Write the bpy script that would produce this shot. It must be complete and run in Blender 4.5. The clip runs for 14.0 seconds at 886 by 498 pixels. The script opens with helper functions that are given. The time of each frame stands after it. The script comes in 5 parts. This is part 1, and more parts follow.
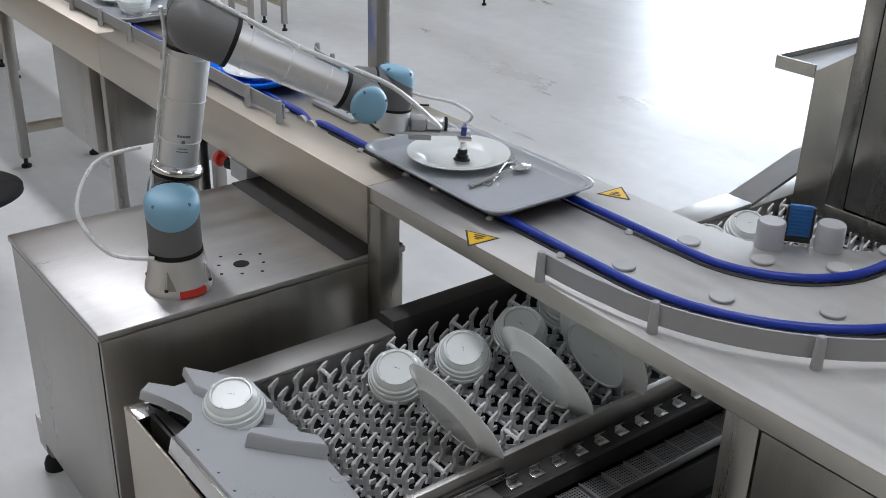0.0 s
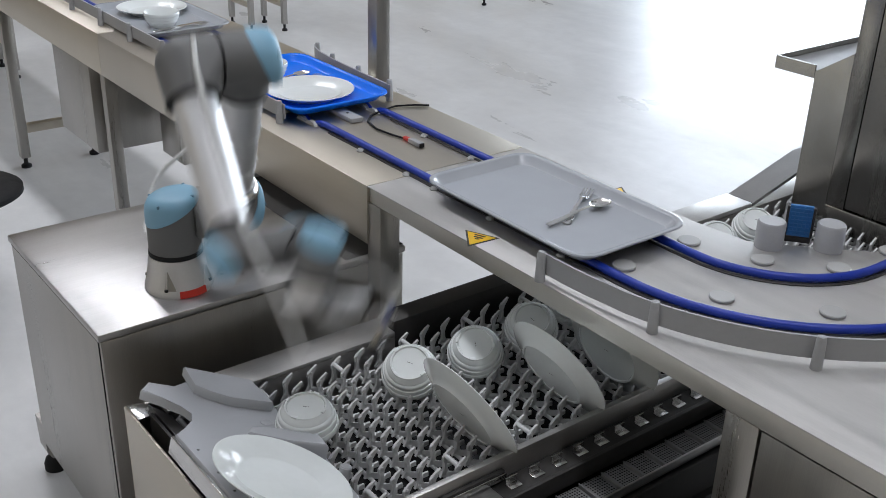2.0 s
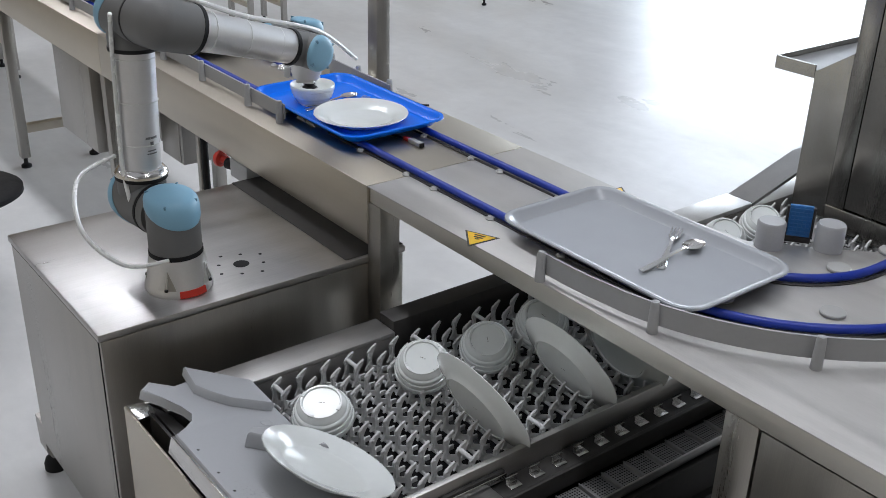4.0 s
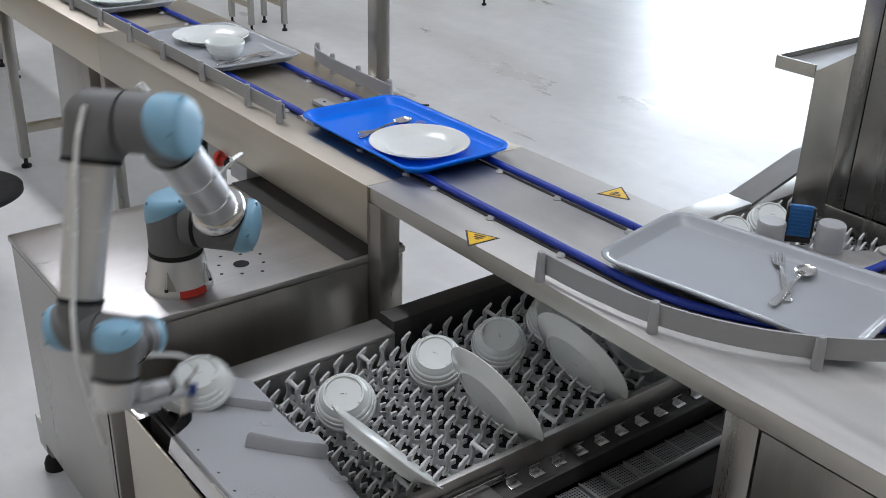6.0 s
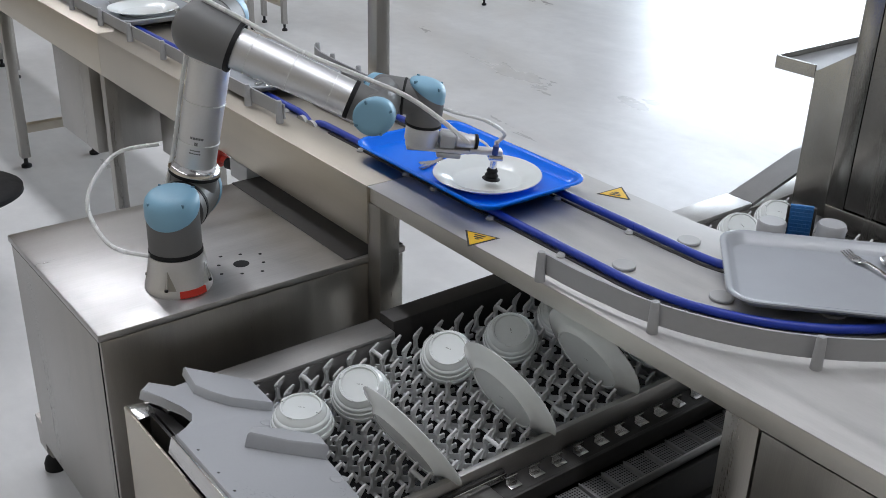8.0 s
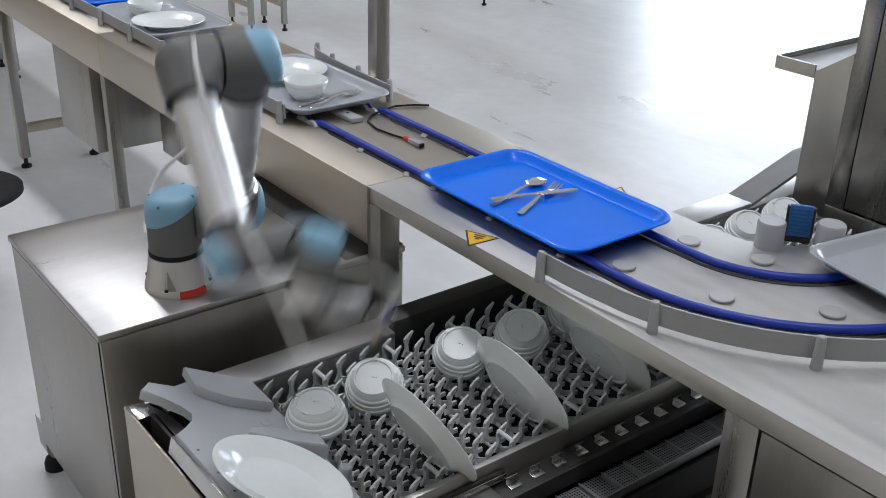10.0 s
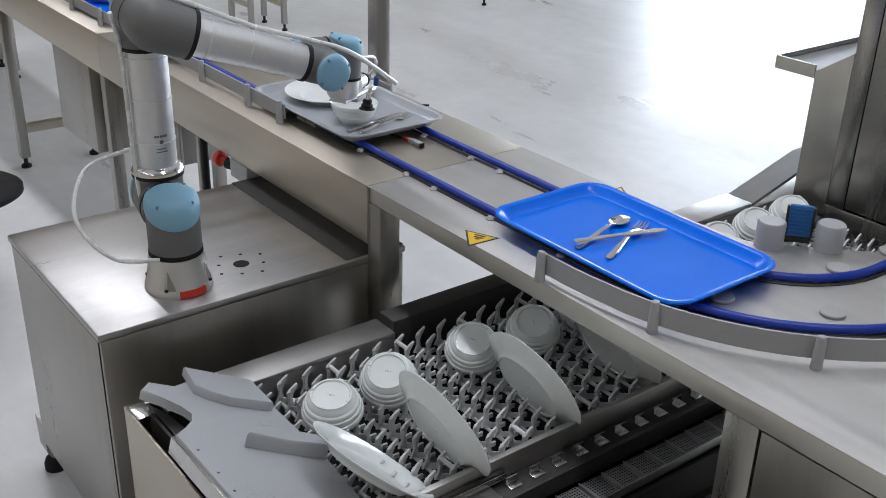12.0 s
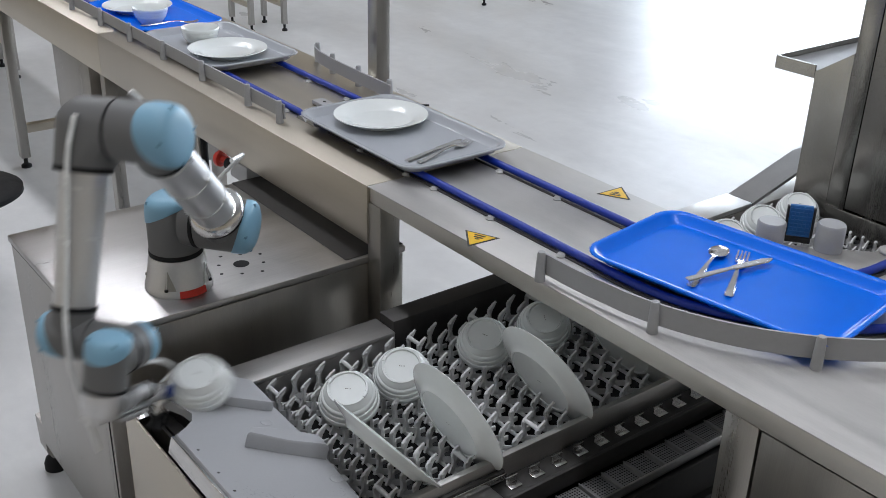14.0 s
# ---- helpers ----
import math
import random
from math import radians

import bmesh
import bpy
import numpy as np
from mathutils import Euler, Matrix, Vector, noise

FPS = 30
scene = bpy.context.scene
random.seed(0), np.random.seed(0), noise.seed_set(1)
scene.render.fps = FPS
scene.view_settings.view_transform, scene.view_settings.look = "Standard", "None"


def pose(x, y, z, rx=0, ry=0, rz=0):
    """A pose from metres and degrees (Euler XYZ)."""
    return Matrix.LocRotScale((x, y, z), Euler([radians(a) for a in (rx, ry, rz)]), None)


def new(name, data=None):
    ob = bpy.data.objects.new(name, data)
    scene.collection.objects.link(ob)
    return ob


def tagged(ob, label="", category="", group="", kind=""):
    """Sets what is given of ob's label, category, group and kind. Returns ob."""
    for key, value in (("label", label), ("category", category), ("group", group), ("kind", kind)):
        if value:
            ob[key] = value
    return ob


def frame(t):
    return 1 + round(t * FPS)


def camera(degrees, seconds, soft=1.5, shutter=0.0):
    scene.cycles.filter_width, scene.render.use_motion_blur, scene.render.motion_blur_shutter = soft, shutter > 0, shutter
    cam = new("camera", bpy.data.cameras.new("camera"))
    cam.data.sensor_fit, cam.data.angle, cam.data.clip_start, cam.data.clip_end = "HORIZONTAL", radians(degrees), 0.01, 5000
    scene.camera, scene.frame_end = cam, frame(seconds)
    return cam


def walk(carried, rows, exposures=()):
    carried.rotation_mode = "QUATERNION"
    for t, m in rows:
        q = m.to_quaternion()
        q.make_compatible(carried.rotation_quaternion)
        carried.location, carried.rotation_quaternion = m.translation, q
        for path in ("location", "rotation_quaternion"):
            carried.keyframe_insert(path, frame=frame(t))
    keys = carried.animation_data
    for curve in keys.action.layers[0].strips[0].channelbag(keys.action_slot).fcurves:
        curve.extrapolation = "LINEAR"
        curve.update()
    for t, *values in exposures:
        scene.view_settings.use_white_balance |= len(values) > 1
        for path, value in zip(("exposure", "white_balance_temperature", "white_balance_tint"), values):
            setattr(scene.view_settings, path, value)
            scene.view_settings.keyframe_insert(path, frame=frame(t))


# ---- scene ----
CAM_EYE = (0.0, 0.0, 1.84)
cam = camera(46.0, 14.0, soft=0.5, shutter=0.9)
CAM_POSE = Matrix(((0.60607, -0.35584, 0.71137, 0.0),
                   (0.79501, 0.24280, -0.55588, 0.0),
                   (0.02508, 0.90245, 0.43005, 1.84),
                   (0.0, 0.0, 0.0, 1.0)))
walk(cam, [(0.0, CAM_POSE), (14.0, CAM_POSE)], exposures=[(0.0, 0.0, 6280, 13), (14.0, 0.0, 6280, 13)])

# ---- light ----
world = bpy.data.worlds.new("sky")
scene.world = world
world.use_nodes = True
wn = world.node_tree.nodes
sky = wn.new("ShaderNodeTexSky")
sky.sky_type = "NISHITA"
sky.sun_disc = False
sky.sun_elevation, sky.sun_rotation = radians(38), radians(-30)
world.node_tree.links.new(sky.outputs[0], wn["Background"].inputs[0])
wn["Background"].inputs[1].default_value = 0.12


def area_lamp(name, m, sx, sy, power, colour):
    la = bpy.data.lights.new(name, "AREA")
    la.shape, la.size, la.size_y, la.energy, la.color = "RECTANGLE", sx, sy, power, colour
    ob = new(name, la)
    ob.matrix_world = m
    return ob


# ---- materials ----
def material(name, base, rough=0.5, metal=0.0, vary=0.12, scale=8.0, bump=0.0, bump_scale=60.0,
             stretch=(1, 1, 1), rough_vary=0.1, spec=0.5, coat=0.0, scuff=0.0, scuff_scale=3.0):
    m = bpy.data.materials.new(name)
    m.use_nodes = True
    nt = m.node_tree
    n, link = nt.nodes, nt.links.new
    b = n["Principled BSDF"]
    b.inputs["Roughness"].default_value = rough
    b.inputs["Metallic"].default_value = metal
    b.inputs["Specular IOR Level"].default_value = spec
    b.inputs["Coat Weight"].default_value = coat
    tc = n.new("ShaderNodeTexCoord")
    mp = n.new("ShaderNodeMapping")
    mp.inputs["Scale"].default_value = stretch
    link(tc.outputs["Object"], mp.inputs["Vector"])
    big = n.new("ShaderNodeTexNoise")
    big.inputs["Scale"].default_value, big.inputs["Detail"].default_value = scale, 6
    link(mp.outputs[0], big.inputs["Vector"])
    fine = n.new("ShaderNodeTexNoise")
    fine.inputs["Scale"].default_value, fine.inputs["Detail"].default_value = bump_scale, 4
    link(mp.outputs[0], fine.inputs["Vector"])
    mix = n.new("ShaderNodeMath")
    mix.operation = "MULTIPLY_ADD"
    mix.inputs[1].default_value = 0.65
    link(big.outputs["Fac"], mix.inputs[0])
    half = n.new("ShaderNodeMath")
    half.operation = "MULTIPLY"
    half.inputs[1].default_value = 0.35
    link(fine.outputs["Fac"], half.inputs[0])
    link(half.outputs[0], mix.inputs[2])
    ramp = n.new("ShaderNodeValToRGB")
    e = ramp.color_ramp.elements
    e[0].position, e[1].position = 0.3, 0.7
    e[0].color = [c * (1 - vary) for c in base] + [1]
    e[1].color = [min(1, c * (1 + vary)) for c in base] + [1]
    link(mix.outputs[0], ramp.inputs[0])
    link(ramp.outputs[0], b.inputs["Base Color"])
    patch = None
    if scuff:
        # worn, cloudy patches that are paler and duller
        cloud = n.new("ShaderNodeTexNoise")
        cloud.inputs["Scale"].default_value, cloud.inputs["Detail"].default_value = scuff_scale, 9
        cloud.inputs["Roughness"].default_value, cloud.inputs["Distortion"].default_value = 0.60, 0.8
        link(tc.outputs["Object"], cloud.inputs["Vector"])
        patch = n.new("ShaderNodeMapRange")
        patch.inputs["From Min"].default_value, patch.inputs["From Max"].default_value = 0.30, 0.72
        patch.inputs["To Max"].default_value = scuff
        link(cloud.outputs["Fac"], patch.inputs["Value"])
        worn = n.new("ShaderNodeMix")
        worn.data_type = "RGBA"
        worn.inputs[7].default_value = [min(1, c * 1.35) for c in base] + [1]
        link(patch.outputs[0], worn.inputs[0])
        link(ramp.outputs[0], worn.inputs[6])
        link(worn.outputs[2], b.inputs["Base Color"])
    if rough_vary:
        rr = n.new("ShaderNodeMapRange")
        rr.inputs["From Min"].default_value, rr.inputs["From Max"].default_value = 0.3, 0.7
        rr.inputs["To Min"].default_value = max(0.02, rough - rough_vary)
        rr.inputs["To Max"].default_value = min(1, rough + rough_vary)
        link(mix.outputs[0], rr.inputs["Value"])
        link(rr.outputs[0], b.inputs["Roughness"])
        if patch:
            dull = n.new("ShaderNodeMath")
            dull.operation = "MULTIPLY_ADD"
            dull.inputs[1].default_value = 0.16
            link(patch.outputs[0], dull.inputs[0])
            link(rr.outputs[0], dull.inputs[2])
            link(dull.outputs[0], b.inputs["Roughness"])
    if bump:
        bp = n.new("ShaderNodeBump")
        bp.inputs["Strength"].default_value, bp.inputs["Distance"].default_value = bump, 0.002
        link(fine.outputs["Fac"], bp.inputs["Height"])
        link(bp.outputs[0], b.inputs["Normal"])
    return m


def floor_material():
    """Power-floated sealed concrete: cloudy tone, trowel streaks, stains, uneven gloss."""
    m = bpy.data.materials.new("sealed_concrete")
    m.use_nodes = True
    nt = m.node_tree
    n, link = nt.nodes, nt.links.new
    b = n["Principled BSDF"]
    tc = n.new("ShaderNodeTexCoord")

    def noise(scale, detail, rough, warp, stretch, turned):
        mp = n.new("ShaderNodeMapping")
        mp.inputs["Scale"].default_value = stretch
        mp.inputs["Rotation"].default_value = (0, 0, radians(turned))
        link(tc.outputs["Object"], mp.inputs["Vector"])
        t = n.new("ShaderNodeTexNoise")
        t.inputs["Scale"].default_value, t.inputs["Detail"].default_value = scale, detail
        t.inputs["Roughness"].default_value, t.inputs["Distortion"].default_value = rough, warp
        link(mp.outputs[0], t.inputs["Vector"])
        return t.outputs["Fac"]

    def ranged(value, lo, hi, a, c):
        r = n.new("ShaderNodeMapRange")
        for key, v in (("From Min", lo), ("From Max", hi), ("To Min", a), ("To Max", c)):
            r.inputs[key].default_value = v
        link(value, r.inputs["Value"])
        return r.outputs[0]

    def times(x, y):
        t = n.new("ShaderNodeMath")
        t.operation = "MULTIPLY"
        link(x, t.inputs[0])
        link(y, t.inputs[1])
        return t.outputs[0]

    cloud = noise(0.75, 8, 0.62, 0.9, (1, 1.5, 1), 30)
    streak = noise(1.6, 7, 0.58, 0.6, (0.5, 2.2, 1), 38)
    speck = noise(9.0, 5, 0.6, 0.3, (1, 1, 1), 0)
    stain = noise(0.6, 3, 0.5, 0.5, (1, 1, 1), 75)
    tone = times(times(ranged(cloud, 0.3, 0.7, 0.86, 1.08), ranged(streak, 0.3, 0.7, 0.91, 1.07)), times(ranged(speck, 0.3, 0.7, 0.96, 1.04), ranged(stain, 0.50, 0.75, 1.0, 0.92)))
    mix = n.new("ShaderNodeMix")
    mix.data_type, mix.blend_type = "RGBA", "MULTIPLY"
    mix.inputs[0].default_value = 1.0
    mix.inputs[6].default_value = FLOOR_TONE
    link(tone, mix.inputs[7])
    link(mix.outputs[2], b.inputs["Base Color"])
    link(times(ranged(streak, 0.3, 0.7, 0.80, 1.25), ranged(cloud, 0.3, 0.7, 0.27, 0.42)), b.inputs["Roughness"])
    return m


FLOOR_TONE = (0.66, 0.655, 0.65, 1)
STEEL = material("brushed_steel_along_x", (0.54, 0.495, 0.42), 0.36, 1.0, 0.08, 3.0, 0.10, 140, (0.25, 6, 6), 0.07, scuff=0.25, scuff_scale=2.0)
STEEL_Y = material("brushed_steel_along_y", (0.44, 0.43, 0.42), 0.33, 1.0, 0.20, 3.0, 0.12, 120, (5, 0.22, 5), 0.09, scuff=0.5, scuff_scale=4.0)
# A darker steel for upright faces: their dimmer light is put into the colour.
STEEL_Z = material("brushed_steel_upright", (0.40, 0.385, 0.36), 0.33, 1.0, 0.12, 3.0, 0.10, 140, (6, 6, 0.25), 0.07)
STEEL_EDGE = material("satin_steel_apron", (0.64, 0.62, 0.57), 0.48, 1.0, 0.08, 3.0, 0.10, 140, (0.25, 6, 6), 0.07, scuff=0.25, scuff_scale=2.0)
STEEL_HOOD = material("darker_brushed_steel", (0.28, 0.268, 0.25), 0.24, 1.0, 0.12, 3.0, 0.10, 140, (6, 6, 0.25), 0.06)
STEEL_TOP = material("worn_steel_top", (0.55, 0.54, 0.525), 0.44, 1.0, 0.14, 7.0, 0.15, 110, (0.4, 4, 4), 0.12, scuff=0.6, scuff_scale=3.2)
CHROME = material("polished_steel", (0.72, 0.71, 0.70), 0.20, 1.0, 0.05, 20, 0, 60, (1, 1, 1), 0.05)
ALU = material("matt_aluminium", (0.70, 0.70, 0.705), 0.45, 1.0, 0.06, 10, 0.05, 200, (1, 1, 1), 0.06)
FLOOR = floor_material()
GREY_HOUSING = material("grey_joint_housing", (0.14, 0.14, 0.138), 0.50, 0.0, 0.06, 12, 0.05, 300)
BLUE_CAP = material("light_blue_cap", (0.22, 0.42, 0.56), 0.42, 0.0, 0.04, 12, 0.04, 250)
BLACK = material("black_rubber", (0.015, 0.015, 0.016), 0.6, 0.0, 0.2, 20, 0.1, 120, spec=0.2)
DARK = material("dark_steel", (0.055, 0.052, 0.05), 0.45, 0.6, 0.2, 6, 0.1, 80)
GREY_TRAY = material("grey_laminate_tray", (0.40, 0.42, 0.45), 0.20, 0.0, 0.03, 12, 0.03, 400, (1, 1, 1), 0.04)
BLUE_TRAY = material("blue_plastic_tray", (0.002, 0.175, 0.90), 0.20, 0.0, 0.04, 12, 0.03, 400, (1, 1, 1), 0.04, spec=0.35)
CHINA = material("white_glazed_china", (0.77, 0.80, 0.79), 0.14, 0.0, 0.03, 8, 0.0, 60, (1, 1, 1), 0.04)
GREY_PLASTIC = material("grey_plastic", (0.38, 0.385, 0.395), 0.42, 0.0, 0.05, 10, 0.06, 150)
PEG = material("grey_peg_plastic", (0.60, 0.60, 0.60), 0.38, 0.0, 0.08, 14, 0.05, 150)
RAMP = material("grey_slide_plastic", (0.42, 0.43, 0.45), 0.35, 0.0, 0.04, 6, 0.05, 200)
BELT_BLUE = material("blue_round_belt", (0.008, 0.035, 0.34), 0.35, 0.0, 0.06, 20, 0.05, 200)
YELLOW = material("yellow_sticker", (0.80, 0.50, 0.02), 0.4, 0.0, 0.10, 30, 0, 60)
RED = material("red_plastic", (0.55, 0.035, 0.02), 0.4, 0.0, 0.06, 20)
HOSE = material("clear_hose", (0.84, 0.85, 0.84), 0.25, 0.0, 0.05, 20)
HOSE.node_tree.nodes["Principled BSDF"].inputs["Transmission Weight"].default_value = 0.12
WALL_BROWN = material("brown_tint_wall", (0.24, 0.175, 0.10), 0.7, 0.0, 0.12, 1.5, 0.1, 60)
WALL = material("beige_tint_wall", (0.50, 0.44, 0.35), 0.8, 0.0, 0.06, 1.5, 0.1, 60)
CEILING = material("grey_ceiling", (0.26, 0.255, 0.25), 0.8, 0.0, 0.1, 1.5, 0.1, 60)
TUBE_INK = material("grey_print", (0.16, 0.16, 0.16), 0.5, 0.0, 0.1, 30)
INK = material("black_print", (0.03, 0.03, 0.03), 0.5, 0.0, 0.1, 30)
WHITE_PLASTIC = material("white_plastic", (0.42, 0.42, 0.41), 0.4, 0.0, 0.04, 20)
DARK_GREY = material("dark_grey_plastic", (0.22, 0.22, 0.22), 0.45, 0.0, 0.1, 20)
CAP_DARK = material("notch_blue", (0.11, 0.23, 0.32), 0.5, 0.0, 0.05, 20)
FITTING = material("navy_fitting", (0.02, 0.05, 0.22), 0.4, 0.0, 0.05, 20)
BLUE_MESH = material("blue_scouring_pad", (0.03, 0.16, 0.42), 0.6, 0.0, 0.2, 60, 0.4, 200)


# ---- geometry helpers ----
def box(bm, x0, x1, y0, y1, z0, z1, bevel=0.0, m=None):
    r = bmesh.ops.create_cube(bm, size=1.0, matrix=Matrix.Translation(((x0 + x1) / 2, (y0 + y1) / 2, (z0 + z1) / 2))
                              @ Matrix.Diagonal((x1 - x0, y1 - y0, z1 - z0, 1)))
    vs = r["verts"]
    if bevel:
        es = list({e for v in vs for e in v.link_edges})
        o = bmesh.ops.bevel(bm, geom=es, offset=bevel, segments=2, profile=0.5, affect="EDGES")
        vs = list({v for f in o["faces"] for v in f.verts} | {v for v in vs if v.is_valid})
    if m is not None:
        bmesh.ops.transform(bm, matrix=m, verts=vs)
    return vs


def lathe(bm, profile, seg=32, m=None, close=False):
    """Turns (radius, z) pairs round z."""
    rings, made = [], []
    for r, z in profile:
        if r < 1e-6:
            v = bm.verts.new((0, 0, z))
            rings.append([v] * seg)
            made.append(v)
        else:
            ring = [bm.verts.new((r * math.cos(2 * math.pi * i / seg), r * math.sin(2 * math.pi * i / seg), z)) for i in range(seg)]
            rings.append(ring)
            made += ring
    pairs = list(zip(rings, rings[1:]))
    if close:
        pairs.append((rings[-1], rings[0]))
    for a, b in pairs:
        for i in range(seg):
            j = (i + 1) % seg
            vs = []
            for v in (a[i], a[j], b[j], b[i]):
                if v not in vs:
                    vs.append(v)
            if len(vs) > 2:
                f = bm.faces.new(vs)
                f.smooth = True
    if m is not None:
        bmesh.ops.transform(bm, matrix=m, verts=made)
    return made


def axis_to(p0, p1):
    d = Vector(p1) - Vector(p0)
    return Matrix.Translation(p0) @ d.to_track_quat("Z", "Y").to_matrix().to_4x4(), d.length


def rod(bm, p0, p1, r0, r1=None, seg=20, rim=0.0):
    r1 = r0 if r1 is None else r1
    m, n = axis_to(p0, p1)
    e = rim
    prof = [(0, 0), (r0 - e, 0), (r0, e), (r1, n - e), (r1 - e, n), (0, n)] if e else [(0, 0), (r0, 0), (r1, n), (0, n)]
    return lathe(bm, prof, seg, m)


def tube(bm, pts, r, seg=10, closed=False):
    pts = [Vector(p) for p in pts]
    rings, n, side = [], len(pts), None
    for i, p in enumerate(pts):
        d = (pts[(i + 1) % n] - pts[i - 1]) if closed else (pts[min(i + 1, n - 1)] - pts[max(i - 1, 0)])
        d.normalize()
        if side is None:
            side = d.orthogonal().normalized()
        side = (side - d * side.dot(d)).normalized()
        up = d.cross(side)
        rings.append([bm.verts.new(p + r * (math.cos(2 * math.pi * k / seg) * side + math.sin(2 * math.pi * k / seg) * up)) for k in range(seg)])
    pairs = list(zip(rings, rings[1:])) + ([(rings[-1], rings[0])] if closed else [])
    for a, b in pairs:
        for k in range(seg):
            f = bm.faces.new((a[k], a[(k + 1) % seg], b[(k + 1) % seg], b[k]))
            f.smooth = True
    if not closed:
        bm.faces.new(list(reversed(rings[0])))
        bm.faces.new(rings[-1])


def prism(bm, outline, z0, z1, m=None, bevel=0.0):
    lo = [bm.verts.new((x, y, z0)) for x, y in outline]
    hi = [bm.verts.new((x, y, z1)) for x, y in outline]
    bm.faces.new(list(reversed(lo)))
    top = bm.faces.new(hi)
    n = len(lo)
    for i in range(n):
        bm.faces.new((lo[i], lo[(i + 1) % n], hi[(i + 1) % n], hi[i]))
    vs = lo + hi
    if bevel:
        o = bmesh.ops.bevel(bm, geom=list(top.edges), offset=bevel, segments=2, profile=0.5, affect="EDGES")
        vs = [v for v in set(vs) | {v for f in o["faces"] for v in f.verts} if v.is_valid]
    if m is not None:
        bmesh.ops.transform(bm, matrix=m, verts=vs)
    return vs


def mesh_of(name, bm, mat):
    bmesh.ops.recalc_face_normals(bm, faces=bm.faces)
    me = bpy.data.meshes.new(name)
    bm.to_mesh(me)
    bm.free()
    me.materials.append(mat)
    me.set_sharp_from_angle(angle=radians(38))
    return me


def turn(axis, deg):
    return Matrix.Rotation(radians(deg), 4, axis)


def part(name, bm, mat, parent=None, label="", m=None):
    ob = new(name, mesh_of(name, bm, mat))
    if parent is not None:
        ob.parent = parent
    if m is not None:
        ob.matrix_basis = m
    if label:
        ob["label"] = label
    return ob


def thing(name, label, category, group="", kind="", m=None):
    ob = new(name)
    ob.empty_display_size = 0.05
    if m is not None:
        ob.matrix_basis = m
    return tagged(ob, label, category, group, kind)


def smooth(ob, deg=40):
    for p in ob.data.polygons:
        p.use_smooth = True
    ob.data.set_sharp_from_angle(angle=radians(deg))
    return ob


def bm_box(x0, x1, y0, y1, z0, z1, bevel=0.0, m=None):
    bm = bmesh.new()
    box(bm, x0, x1, y0, y1, z0, z1, bevel, m)
    return bm


# ---- hall ----
TABLE_Z, CAB_Z, RIM_Z = 0.92, 0.736, 0.644
HX0, HX1, HY0, HY1, HZ = -16.0, 6.0, -6.0, 16.0, 5.0


def hall():
    ob = part("floor", bm_box(HX0, HX1, HY0, HY1, -0.2, 0), FLOOR)
    tagged(ob, "polished pale grey concrete hall floor with cloudy stains", "floor", kind="structure")
    # Unseen walls; their brown and beige are chosen to warm the steel's reflections.
    for name, b in (("wall_west", (HX0 - 0.2, HX0, HY0, HY1, 0, HZ)), ("wall_east", (HX1, HX1 + 0.2, HY0, HY1, 0, HZ)),
                    ("wall_south", (HX0, HX1, HY0 - 0.2, HY0, 0, HZ))):
        tagged(part(name, bm_box(*b), WALL_BROWN if name == "wall_west" else WALL), "unseen brown hall wall that tints the steel reflections" if name == "wall_west" else "unseen beige hall wall that warms the steel reflections", "wall", kind="structure")
    tagged(part("ceiling", bm_box(HX0, HX1, HY0, HY1, HZ, HZ + 0.2), CEILING), "plain grey hall ceiling", "ceiling", kind="structure")
    bm = bmesh.new()
    box(bm, HX0, HX1, HY1, HY1 + 0.2, 0, 0.6)
    box(bm, HX0, HX1, HY1, HY1 + 0.2, 4.6, HZ)
    for x, w in ((HX0, 2.0), (1.6, 4.4)):
        box(bm, x, x + w, HY1, HY1 + 0.2, 0.6, 4.6)
    tagged(part("wall_north", bm, WALL), "white hall wall with wide window openings", "wall", kind="structure")


hall()
area_lamp("window_light", pose(-6.2, HY1 - 0.05, 2.6, -90, 0, 0), 15.4, 4.0, 1950, (0.82, 0.92, 1.0))
# Wide soft fill added under the ceiling; no such panels are known.
for lx, power in ((-11.6, 22), (-6.6, 24), (-1.6, 34)):
    area_lamp("ceiling_fill", pose(lx, 2.2, HZ - 0.06), 4.2, 12.0, power, (0.95, 0.97, 1.0))
# strip lamp over the conveyor, plus an unseen one added to the south as fill
for ly, power in ((1.46, 185), (-3.2, 70)):
    area_lamp("strip_light", pose(-4.2, ly, HZ - 0.12), 12.4, 0.30, power, (0.96, 0.98, 1.0))


# ---- conveyor table ----
SEAM_X, FRONT_Y, BACK_Y = -1.894, 1.249, 1.733
BEND_Y = 1.256
CX, CY = -1.20, 1.84          # centre of the bend
R_OUT, R_IN, R_MID = 0.455, 0.255, 0.355


def conveyor_path(s):
    """Point and heading at s metres along the track's middle line, s = x before the bend."""
    ym = CY - R_MID
    if s < CX:
        return Vector((s, ym, 0)), 0.0
    a = (s - CX) / R_MID
    if a < math.pi / 2:
        return Vector((CX + R_MID * math.sin(a), CY - R_MID * math.cos(a), 0)), a
    return Vector((CX + R_MID, CY + (s - CX - R_MID * math.pi / 2), 0)), math.pi / 2


def belt_line(off, s0, s1, z, step=0.05):
    """Points beside the middle line; off is to the left of travel."""
    n = int((s1 - s0) / step)
    out = []
    for i in range(n + 1):
        p, a = conveyor_path(s0 + (s1 - s0) * i / n)
        out.append((p.x - off * math.sin(a), p.y + off * math.cos(a), z))
    return out


